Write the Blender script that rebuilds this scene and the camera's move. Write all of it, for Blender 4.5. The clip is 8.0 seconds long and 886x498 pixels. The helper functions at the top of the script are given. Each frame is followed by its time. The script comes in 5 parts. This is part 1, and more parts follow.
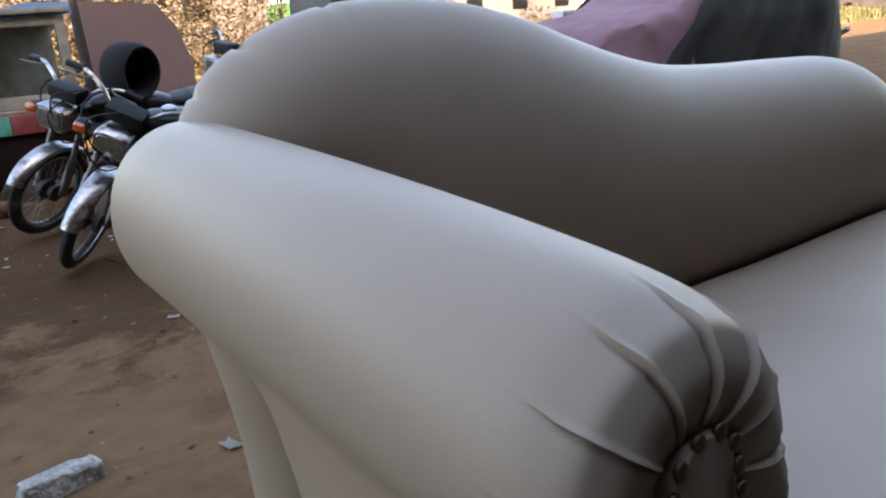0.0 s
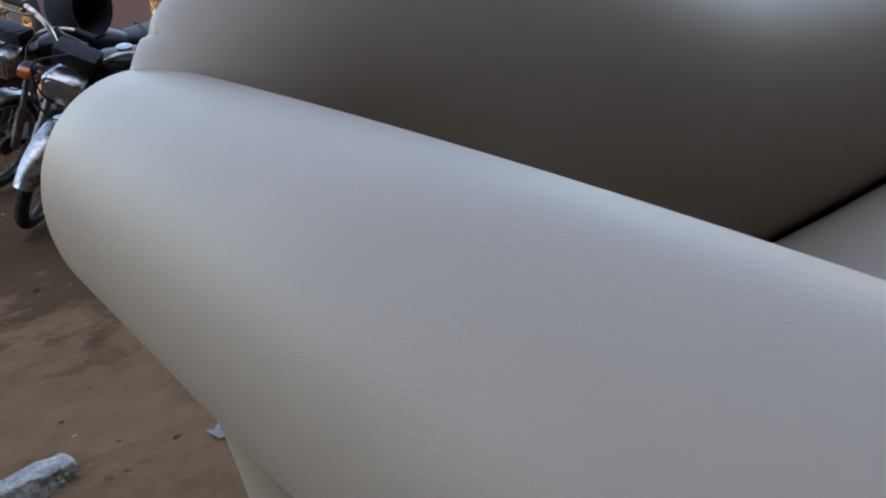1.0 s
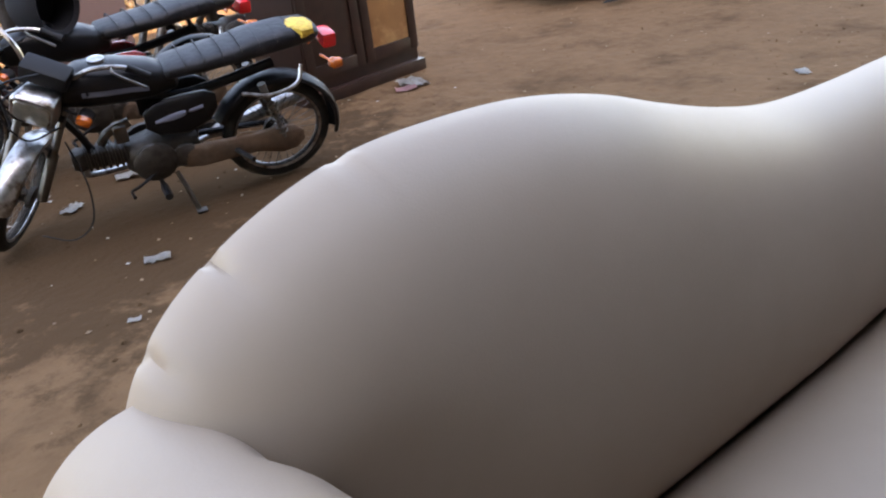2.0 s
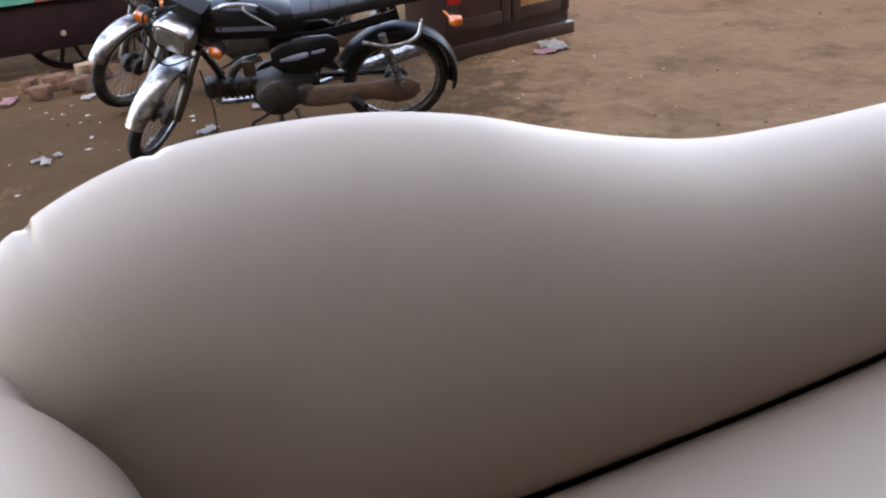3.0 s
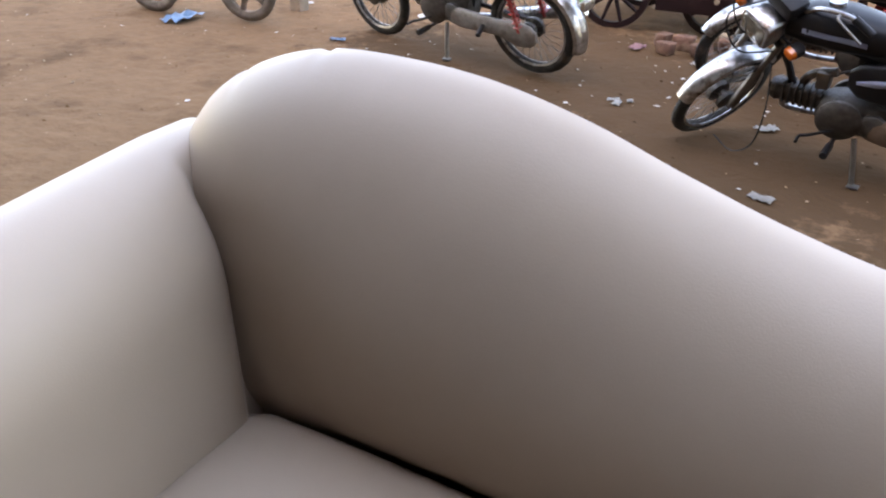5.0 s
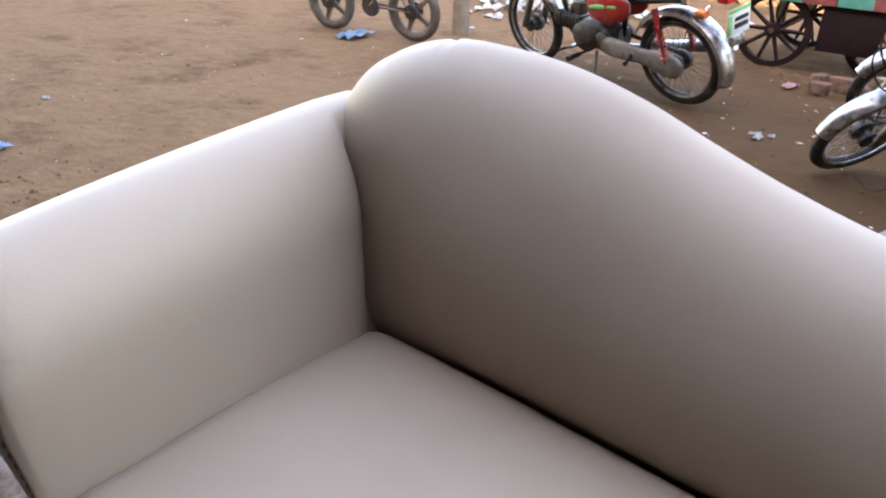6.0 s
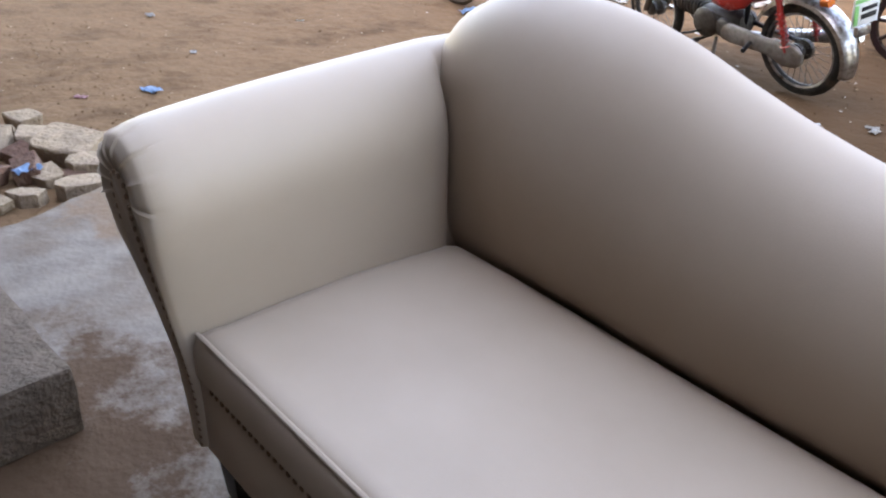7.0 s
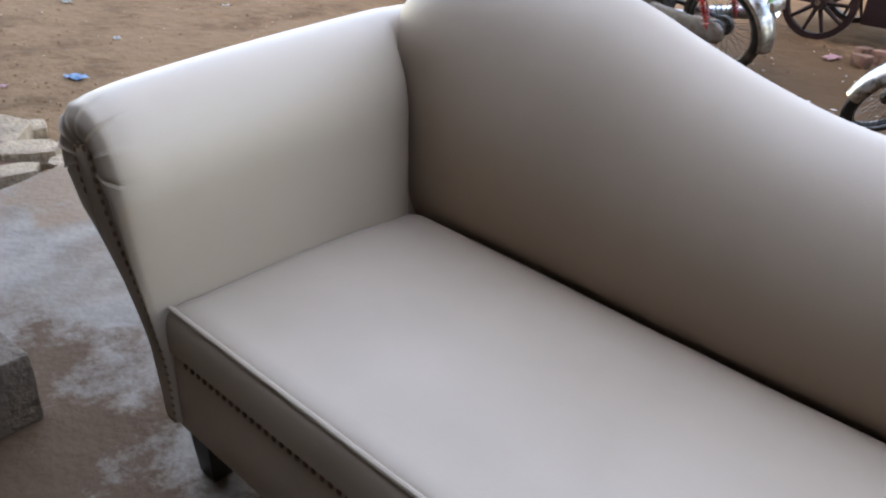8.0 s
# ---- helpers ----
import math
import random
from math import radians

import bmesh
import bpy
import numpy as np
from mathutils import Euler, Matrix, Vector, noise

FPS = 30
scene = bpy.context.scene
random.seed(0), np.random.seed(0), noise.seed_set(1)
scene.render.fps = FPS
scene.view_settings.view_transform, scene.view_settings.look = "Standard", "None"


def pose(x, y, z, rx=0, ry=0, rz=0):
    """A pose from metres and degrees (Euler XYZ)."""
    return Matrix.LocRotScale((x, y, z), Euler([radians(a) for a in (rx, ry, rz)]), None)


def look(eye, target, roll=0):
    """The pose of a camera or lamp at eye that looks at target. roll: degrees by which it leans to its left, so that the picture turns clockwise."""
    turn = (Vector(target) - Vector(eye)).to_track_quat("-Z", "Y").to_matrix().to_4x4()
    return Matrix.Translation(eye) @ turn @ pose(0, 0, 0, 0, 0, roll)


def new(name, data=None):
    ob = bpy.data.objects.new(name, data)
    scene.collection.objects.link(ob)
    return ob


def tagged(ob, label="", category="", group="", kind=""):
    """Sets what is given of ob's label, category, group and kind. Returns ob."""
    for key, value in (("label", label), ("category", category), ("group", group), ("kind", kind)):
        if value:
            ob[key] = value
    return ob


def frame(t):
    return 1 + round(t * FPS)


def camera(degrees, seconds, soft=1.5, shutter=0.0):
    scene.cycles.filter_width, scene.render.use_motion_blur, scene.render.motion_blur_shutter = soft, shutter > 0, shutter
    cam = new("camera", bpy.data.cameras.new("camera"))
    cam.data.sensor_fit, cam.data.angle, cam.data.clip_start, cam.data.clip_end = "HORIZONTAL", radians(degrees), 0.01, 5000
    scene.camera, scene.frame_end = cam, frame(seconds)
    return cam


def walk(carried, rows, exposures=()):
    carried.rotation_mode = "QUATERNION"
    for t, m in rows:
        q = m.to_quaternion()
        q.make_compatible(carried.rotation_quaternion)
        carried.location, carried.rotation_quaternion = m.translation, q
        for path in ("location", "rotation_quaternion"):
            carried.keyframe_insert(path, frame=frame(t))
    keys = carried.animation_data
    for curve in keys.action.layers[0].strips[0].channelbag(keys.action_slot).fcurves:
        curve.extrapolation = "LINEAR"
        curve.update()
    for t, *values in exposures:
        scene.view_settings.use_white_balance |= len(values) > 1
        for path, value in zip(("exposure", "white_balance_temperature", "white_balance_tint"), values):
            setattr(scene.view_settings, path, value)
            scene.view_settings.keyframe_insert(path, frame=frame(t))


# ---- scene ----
cam = camera(60.10, 8.0, 2.2)
PATH = [
    (0, (-0.3503, -0.7420, 0.8062), (0.5690, 0.5979, 0.3191), -4.46),
    (0.5, (-0.3373, -0.7090, 0.8041), (0.5470, 0.6411, 0.2814), -5.11),
    (1, (-0.2781, -0.5207, 0.7900), (0.6469, 0.7529, 0.1574), -6.18),
    (1.2, (-0.2638, -0.4522, 0.8356), (0.8229, 1.0428, 0.0712), -6.53),
    (1.5, (-0.2264, -0.3688, 0.9259), (0.8837, 1.0611, 0.0752), -7.16),
    (1.7, (-0.2098, -0.3583, 0.9878), (0.9073, 1.0490, 0.1093), -7.18),
    (2.8, (-0.0001, -0.5071, 1.0361), (0.6261, 0.8478, 0.2298), -6.46),
    (3, (0.0641, -0.5457, 1.0493), (0.6365, 0.8232, 0.2268), -4.77),
    (3.2, (0.1060, -0.5272, 1.0300), (0.6435, 0.8417, 0.1846), -3.19),
    (3.5, (0.1957, -0.4969, 1.0028), (0.5751, 0.9075, 0.1301), -2.63),
    (4, (0.3200, -0.4538, 1.0023), (0.3525, 0.9714, 0.0828), -1.95),
    (4.5, (0.4927, -0.5243, 1.0207), (0.0604, 0.8616, 0.1431), 1.44),
    (5, (0.5533, -0.5897, 1.0400), (-0.0956, 0.7489, 0.2246), 1.36),
    (5.2, (0.5729, -0.6209, 1.0315), (-0.1524, 0.6927, 0.2400), 1.68),
    (6.3, (0.8122, -0.7985, 1.0531), (-0.4053, 0.5123, 0.159), 2.34),
    (6.5, (0.8626, -0.814, 1.0529), (-0.4276, 0.4212, 0.153), 2.9),
    (7, (0.9183, -0.8765, 1.0323), (-0.3716, 0.3276, 0.0909), 2.77),
    (7.5, (0.9066, -0.9314, 1.0087), (-0.2867, 0.3473, 0.0388), 2.95),
    (8, (0.9048, -0.9457, 1.0087), (-0.2459, 0.3779, 0.0475), 3.27),
]
EXPOSURES = [(0, 3.05, 7950, 15), (1.0, 2.82, 7700, 13), (1.4, 2.9, 7950, 15), (1.7, 3.45, 8550, 17), (2.8, 3.95, 8950, 20), (3.3, 4.1, 8950, 20), (5.2, 4.22, 8900, 20), (6.5, 4.22, 8800, 20), (7.0, 4.22, 8800, 19), (8, 4.12, 8480, 15)]
SIZE = 1.12  # plan units to metres: seat 0.42 m high
walk(cam, [(t, look(Vector(e) * SIZE, Vector(g) * SIZE, r)) for t, e, g, r in PATH], EXPOSURES)

# ---- daylight ----
SUN_ELEV, SUN_TURN = 40.0, 190.0
world = bpy.data.worlds.new("sky")
scene.world = world
world.use_nodes = True
wn = world.node_tree.nodes
wn.clear()
sky = wn.new("ShaderNodeTexSky")
sky.sky_type, sky.sun_disc = "NISHITA", False
sky.sun_elevation, sky.sun_rotation = radians(SUN_ELEV), radians(SUN_TURN)
back = wn.new("ShaderNodeBackground")
back.inputs["Strength"].default_value = 0.15
wout = wn.new("ShaderNodeOutputWorld")
world.node_tree.links.new(sky.outputs[0], back.inputs[0])
world.node_tree.links.new(back.outputs[0], wout.inputs[0])
sun = new("sun", bpy.data.lights.new("sun", "SUN"))
sun.data.energy, sun.data.angle, sun.data.color = 3.3, radians(0.6), (1.0, 0.93, 0.82)
SUN_WAY = Vector((math.sin(radians(SUN_TURN)) * math.cos(radians(SUN_ELEV)), math.cos(radians(SUN_TURN)) * math.cos(radians(SUN_ELEV)), math.sin(radians(SUN_ELEV))))
sun.matrix_world = look(SUN_WAY * 30, (0, 0, 0))


# ---- materials ----
def mat(name, color, rough=0.5, metal=0.0, vary=0.15, scale=8.0, bump=0.0, bump_scale=80.0, second=None, second_scale=2.0, second_amount=0.5, coat=0.0, spec=0.5, island=0.0):
    """A principled material with grain and larger stains in object space."""
    m = bpy.data.materials.new(name)
    m.use_nodes = True
    nt = m.node_tree
    bs = nt.nodes["Principled BSDF"]
    bs.inputs["Roughness"].default_value = rough
    bs.inputs["Metallic"].default_value = metal
    bs.inputs["Coat Weight"].default_value = coat
    bs.inputs["Specular IOR Level"].default_value = spec
    tc = nt.nodes.new("ShaderNodeTexCoord")
    n1 = nt.nodes.new("ShaderNodeTexNoise")
    n1.inputs["Scale"].default_value = scale
    n1.inputs["Detail"].default_value = 6
    nt.links.new(tc.outputs["Object"], n1.inputs["Vector"])
    ramp = nt.nodes.new("ShaderNodeMapRange")
    ramp.inputs["From Min"].default_value, ramp.inputs["From Max"].default_value = 0.3, 0.7
    ramp.inputs["To Min"].default_value, ramp.inputs["To Max"].default_value = 1 - vary, 1 + vary
    nt.links.new(n1.outputs["Fac"], ramp.inputs["Value"])
    base = nt.nodes.new("ShaderNodeMix")
    base.data_type = "RGBA"
    base.inputs["A"].default_value = (*color, 1)
    base.inputs["B"].default_value = (*(second or color), 1)
    n2 = nt.nodes.new("ShaderNodeTexNoise")
    n2.inputs["Scale"].default_value = second_scale
    n2.inputs["Detail"].default_value = 8
    n2.inputs["Roughness"].default_value = 0.65
    nt.links.new(tc.outputs["Object"], n2.inputs["Vector"])
    r2 = nt.nodes.new("ShaderNodeMapRange")
    r2.inputs["From Min"].default_value, r2.inputs["From Max"].default_value = 0.62 - second_amount * 0.3, 0.72 - second_amount * 0.1
    nt.links.new(n2.outputs["Fac"], r2.inputs["Value"])
    nt.links.new(r2.outputs["Result"], base.inputs["Factor"])
    mul = nt.nodes.new("ShaderNodeVectorMath")
    mul.operation = "SCALE"
    nt.links.new(base.outputs["Result"], mul.inputs[0])
    nt.links.new(ramp.outputs["Result"], mul.inputs["Scale"])
    col = mul.outputs[0]
    if island:
        geo = nt.nodes.new("ShaderNodeNewGeometry")
        ri = nt.nodes.new("ShaderNodeMapRange")
        ri.inputs["To Min"].default_value, ri.inputs["To Max"].default_value = 1 - island, 1 + island
        nt.links.new(geo.outputs["Random Per Island"], ri.inputs["Value"])
        m2 = nt.nodes.new("ShaderNodeVectorMath")
        m2.operation = "SCALE"
        nt.links.new(col, m2.inputs[0])
        nt.links.new(ri.outputs["Result"], m2.inputs["Scale"])
        col = m2.outputs[0]
    nt.links.new(col, bs.inputs["Base Color"])
    rr = nt.nodes.new("ShaderNodeMapRange")
    rr.inputs["To Min"].default_value, rr.inputs["To Max"].default_value = max(0.02, rough - 0.08), min(1, rough + 0.12)
    nt.links.new(n2.outputs["Fac"], rr.inputs["Value"])
    nt.links.new(rr.outputs["Result"], bs.inputs["Roughness"])
    if bump:
        n3 = nt.nodes.new("ShaderNodeTexNoise")
        n3.inputs["Scale"].default_value = bump_scale
        n3.inputs["Detail"].default_value = 8
        nt.links.new(tc.outputs["Object"], n3.inputs["Vector"])
        b = nt.nodes.new("ShaderNodeBump")
        b.inputs["Strength"].default_value = bump
        b.inputs["Distance"].default_value = 0.015 if bump >= 0.9 else 0.01
        if bump >= 0.3:
            n4 = nt.nodes.new("ShaderNodeTexNoise")
            n4.inputs["Scale"].default_value = bump_scale / 4
            n4.inputs["Detail"].default_value = 5
            nt.links.new(tc.outputs["Object"], n4.inputs["Vector"])
            both = nt.nodes.new("ShaderNodeMath")
            both.operation = "MULTIPLY_ADD"
            both.inputs[1].default_value = 2.5
            nt.links.new(n4.outputs["Fac"], both.inputs[0])
            nt.links.new(n3.outputs["Fac"], both.inputs[2])
            nt.links.new(both.outputs[0], b.inputs["Height"])
        else:
            nt.links.new(n3.outputs["Fac"], b.inputs["Height"])
        nt.links.new(b.outputs["Normal"], bs.inputs["Normal"])
    return m


M_LEATHER = mat("cream_leatherette", (0.302, 0.228, 0.168), 0.47, vary=0.03, scale=5, bump=0.05, bump_scale=450, second=(0.280, 0.208, 0.150), second_scale=1.5, spec=0.3)
M_NAIL = mat("antique_brass", (0.16, 0.10, 0.06), 0.35, 0.9, 0.2, 60)
M_LEG = mat("black_lacquer", (0.012, 0.009, 0.008), 0.5, spec=0.25, vary=0.2, scale=20)
M_DIRT = mat("bare_dirt", (0.130, 0.074, 0.0395), 0.95, vary=0.11, scale=14, bump=0.7, bump_scale=26, second=(0.084, 0.047, 0.0245), second_scale=2.6, second_amount=0.42, spec=0.03)
M_SLAB = mat("cement_floor", (0.158, 0.128, 0.104), 0.75, vary=0.16, scale=11, bump=0.3, bump_scale=45, second=(0.100, 0.068, 0.046), second_scale=2.6, second_amount=0.6, spec=0.08)
def ragged_patch(m, centre, radius, colour):
    """A patch of one colour laid over a surface round one spot, with a ragged edge."""
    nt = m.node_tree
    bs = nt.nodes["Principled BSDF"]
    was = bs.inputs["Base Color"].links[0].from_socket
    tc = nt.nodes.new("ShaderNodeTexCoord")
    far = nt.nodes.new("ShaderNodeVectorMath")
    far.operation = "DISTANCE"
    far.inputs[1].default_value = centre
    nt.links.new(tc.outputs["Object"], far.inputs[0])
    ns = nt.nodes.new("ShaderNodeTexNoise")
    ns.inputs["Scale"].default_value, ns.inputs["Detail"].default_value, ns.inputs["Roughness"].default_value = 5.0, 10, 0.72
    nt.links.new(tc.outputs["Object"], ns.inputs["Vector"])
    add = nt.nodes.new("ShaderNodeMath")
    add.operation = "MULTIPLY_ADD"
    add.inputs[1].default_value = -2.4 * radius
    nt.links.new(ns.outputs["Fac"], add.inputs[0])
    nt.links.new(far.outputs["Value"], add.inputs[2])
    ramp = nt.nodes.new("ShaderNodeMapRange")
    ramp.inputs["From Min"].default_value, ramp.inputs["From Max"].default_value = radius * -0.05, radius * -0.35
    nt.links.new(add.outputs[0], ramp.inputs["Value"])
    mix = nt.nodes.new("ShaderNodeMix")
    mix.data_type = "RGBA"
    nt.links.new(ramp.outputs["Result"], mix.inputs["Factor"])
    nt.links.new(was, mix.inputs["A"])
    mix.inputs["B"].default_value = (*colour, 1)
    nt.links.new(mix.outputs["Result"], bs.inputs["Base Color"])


# two darker brown patches in the dirt round the parked bikes
ragged_patch(M_DIRT, (0.5, 3.1, -0.1), 1.45, (0.062, 0.035, 0.0185))
ragged_patch(M_DIRT, (-0.9, 3.6, -0.1), 1.1, (0.064, 0.036, 0.019))
# dried mud trodden over the porch floor
ragged_patch(M_SLAB, (-0.22, -1.04, 0.0), 0.64, (0.066, 0.037, 0.021))
ragged_patch(M_SLAB, (-1.35, 0.05, 0.0), 0.35, (0.14, 0.09, 0.058))
M_BLOCK = mat("cement_block", (0.108, 0.080, 0.059), 0.9, vary=0.2, scale=14, bump=0.7, bump_scale=70, second=(0.075, 0.052, 0.037), second_scale=5, spec=0.1)
M_RUBBLE = mat("broken_concrete", (0.245, 0.172, 0.110), 0.92, vary=0.22, scale=18, bump=0.8, bump_scale=60, second=(0.17, 0.115, 0.08), second_scale=7, spec=0.2)
M_BRICKRED = mat("red_brick", (0.115, 0.058, 0.038), 0.92, vary=0.25, scale=20, bump=0.7, bump_scale=60, second=(0.15, 0.10, 0.07), second_scale=8, spec=0.2)
M_STONE = mat("grey_rubble", (0.30, 0.28, 0.255), 0.95, vary=0.4, scale=50, bump=1.0, bump_scale=60, second=(0.15, 0.125, 0.10), second_scale=22, spec=0.2)
M_RUBBER = mat("tyre_rubber", (0.014, 0.013, 0.012), 0.85, vary=0.2, scale=20, bump=0.4, bump_scale=90, second=(0.055, 0.04, 0.03), second_scale=9, second_amount=0.3, spec=0.3)
M_RUBBER_DUSTY = mat("dusty_tyre", (0.115, 0.095, 0.077), 0.95, vary=0.2, scale=20, second=(0.17, 0.135, 0.11), second_scale=8, spec=0.2)
M_CHROME = mat("worn_chrome", (0.36, 0.355, 0.35), 0.31, 1.0, 0.25, 40, bump=0.10, bump_scale=30, second=(0.10, 0.07, 0.05), second_scale=16, second_amount=0.45)
M_STEEL = mat("dull_steel", (0.12, 0.11, 0.10), 0.4, 0.9, 0.15, 25, second=(0.11, 0.08, 0.055), second_scale=16, second_amount=0.3)
M_ENGINE = mat("greasy_alloy", (0.045, 0.039, 0.034), 0.5, 0.5, 0.25, 30, bump=0.3, second=(0.026, 0.019, 0.013), second_scale=14, second_amount=0.5)
M_ALLOY = mat("dusty_alloy", (0.15, 0.135, 0.12), 0.6, 0.4, 0.25, 30, bump=0.2, second=(0.09, 0.07, 0.055), second_scale=14, second_amount=0.5)
M_RUSTY = mat("dusty_brown_steel", (0.11, 0.065, 0.04), 0.7, 0.3, 0.25, 20, bump=0.3, second=(0.10, 0.07, 0.05), second_scale=10)
M_BLACKPAINT = mat("black_enamel", (0.005, 0.005, 0.006), 0.36, vary=0.1, scale=10, second=(0.012, 0.009, 0.007), second_scale=9, second_amount=0.2, spec=0.2)
M_REDPAINT = mat("red_enamel", (0.27, 0.012, 0.011), 0.25, vary=0.08, scale=10, second=(0.3, 0.04, 0.03), second_scale=7, second_amount=0.25, coat=0.4)
M_BLUEGREY = mat("blue_sticker", (0.20, 0.22, 0.30), 0.4, vary=0.1)
M_YELLOW = mat("yellow_tape", (0.55, 0.36, 0.05), 0.6, vary=0.3, scale=60)
M_GREEN = mat("green_sticker", (0.12, 0.34, 0.10), 0.4, vary=0.1)
M_BLACKPLASTIC = mat("black_plastic", (0.007, 0.007, 0.008), 0.5, vary=0.2, scale=15, second=(0.012, 0.010, 0.009), second_scale=8, second_amount=0.2, spec=0.2)
M_VINYL = mat("black_vinyl_seat", (0.006, 0.0065, 0.009), 0.5, vary=0.25, scale=12, bump=0.25, bump_scale=40, second=(0.022, 0.022, 0.027), second_scale=11, second_amount=0.3, spec=0.35)
M_VINYLBLUE = mat("navy_vinyl_seat", (0.022, 0.022, 0.055), 0.38, vary=0.2, scale=12, bump=0.1, bump_scale=40)
M_ORANGE = mat("amber_lens", (0.42, 0.085, 0.008), 0.2, vary=0.05, coat=0.5)
M_TAIL = mat("red_lens", (0.55, 0.01, 0.015), 0.2, vary=0.05, coat=0.5)
M_LENS = mat("lamp_glass", (0.20, 0.19, 0.165), 0.12, 0.5, vary=0.3, scale=30, coat=0.5)
M_WHITE = mat("white_plastic", (0.48, 0.47, 0.45), 0.5, vary=0.1, scale=20)
M_PAPER = mat("white_litter", (0.36, 0.34, 0.31), 0.85, vary=0.25, scale=30, second=(0.24, 0.20, 0.16), second_scale=18, island=0.12)
M_PINK = mat("pink_litter", (0.36, 0.19, 0.19), 0.8, vary=0.15, scale=30)
M_BLUE = mat("blue_plastic", (0.12, 0.23, 0.36), 0.5, vary=0.15, scale=30)
M_WOOD = mat("dark_brown_wood", (0.020, 0.0075, 0.005), 0.4, vary=0.25, scale=14, bump=0.1, second=(0.032, 0.013, 0.008), second_scale=6)
M_PANELWOOD = mat("orange_veneer", (0.27, 0.13, 0.05), 0.45, vary=0.12, scale=10, second=(0.50, 0.30, 0.14), second_scale=4)
M_OLDWOOD = mat("weathered_wood", (0.19, 0.14, 0.095), 0.85, vary=0.25, scale=14, bump=0.4, bump_scale=60, second=(0.20, 0.14, 0.10), second_scale=5)
M_CREAMWOOD = mat("cream_painted_wood", (0.27, 0.245, 0.19), 0.7, vary=0.18, scale=14, bump=0.2, second=(0.17, 0.14, 0.105), second_scale=6)
M_TURQ = mat("turquoise_paint", (0.035, 0.26, 0.185), 0.55, vary=0.15, scale=14, second=(0.10, 0.30, 0.24), second_scale=7)
M_CARTRED = mat("faded_red_paint", (0.20, 0.032, 0.026), 0.6, vary=0.2, scale=14, second=(0.22, 0.06, 0.05), second_scale=7)
M_MAROON = mat("maroon_paint", (0.009, 0.0022, 0.0025), 0.6, spec=0.2, vary=0.2, scale=14, second=(0.013, 0.005, 0.0045), second_scale=7)
M_TARP = mat("mauve_cloth", (0.175, 0.105, 0.125), 0.9, vary=0.10, scale=6, bump=0.2, bump_scale=120, second=(0.17, 0.095, 0.12), second_scale=2, spec=0.2)
M_TARPDARK = mat("black_tarpaulin", (0.009, 0.0105, 0.011), 0.75, vary=0.2, scale=6, bump=0.2, bump_scale=90, second=(0.017, 0.018, 0.018), second_scale=2, spec=0.25)
M_SHEET = mat("reddish_brown_sheet", (0.135, 0.08, 0.066), 0.7, vary=0.12, scale=4, second=(0.11, 0.066, 0.056), second_scale=2)
M_LEAF = mat("dry_golden_leaves", (0.072, 0.044, 0.016), 0.7, vary=0.2, scale=3, island=0.75, second=(0.036, 0.026, 0.011), second_scale=1.5, spec=0.3)
M_LEAFGREEN = mat("dusty_green_leaves", (0.04, 0.042, 0.018), 0.7, vary=0.2, scale=3, island=0.5, spec=0.3)
M_GRASS = mat("dry_grass", (0.12, 0.095, 0.038), 0.85, vary=0.2, scale=3, island=0.5, second=(0.11, 0.115, 0.035), second_scale=0.8, spec=0.2)
M_BARK = mat("bark", (0.12, 0.085, 0.06), 0.95, vary=0.3, scale=20, bump=0.6)
M_BARKDARK = mat("dark_bark", (0.022, 0.016, 0.013), 0.95, vary=0.3, scale=20, bump=0.6)
# plaster and roof set dark so the unseen porch bounces little light
M_PLASTER = mat("low_bounce_plaster", (0.065, 0.05, 0.04), 0.9, vary=0.12, scale=3, bump=0.2, second=(0.05, 0.038, 0.03), second_scale=0.7)
M_ROOF = mat("dark_roof_concrete", (0.06, 0.05, 0.042), 0.9, vary=0.12, scale=3)
M_FARWALL = mat("far_brick_wall", (0.18, 0.13, 0.105), 0.9, vary=0.2, scale=2, second=(0.13, 0.105, 0.085), second_scale=0.4)
M_GREENCAR = mat("green_enamel", (0.05, 0.30, 0.05), 0.3, vary=0.1, coat=0.3)
M_BAG = mat("matt_black_cloth", (0.006, 0.006, 0.008), 0.85, vary=0.2, scale=20, bump=0.2, bump_scale=120, spec=0.25)
M_GLASS = bpy.data.materials.new("showcase_glass")
M_GLASS.use_nodes = True
_g = M_GLASS.node_tree.nodes["Principled BSDF"]
_g.inputs["Base Color"].default_value = (0.85, 0.9, 0.88, 1)
_g.inputs["Roughness"].default_value = 0.05
_g.inputs["Transmission Weight"].default_value = 1.0
_g.inputs["IOR"].default_value = 1.05


# ---- mesh helpers ----
def part(name, bm, material, parent=None, label="", smooth=True):
    """Links a bmesh as one object, under parent if given."""
    bmesh.ops.recalc_face_normals(bm, faces=bm.faces)
    me = bpy.data.meshes.new(name)
    bm.to_mesh(me)
    bm.free()
    me.materials.append(material)
    if smooth:
        me.polygons.foreach_set("use_smooth", [True] * len(me.polygons))
        me.set_sharp_from_angle(angle=radians(40))
    ob = new(name, me)
    ob.parent = parent
    if label:
        tagged(ob, label)
    return ob


def thing(name, m, label, category, group="", kind=""):
    """An empty at a thing's base."""
    ob = new(name)
    ob.matrix_world = m
    ob.empty_display_size = 0.05
    return tagged(ob, label, category, group, kind)


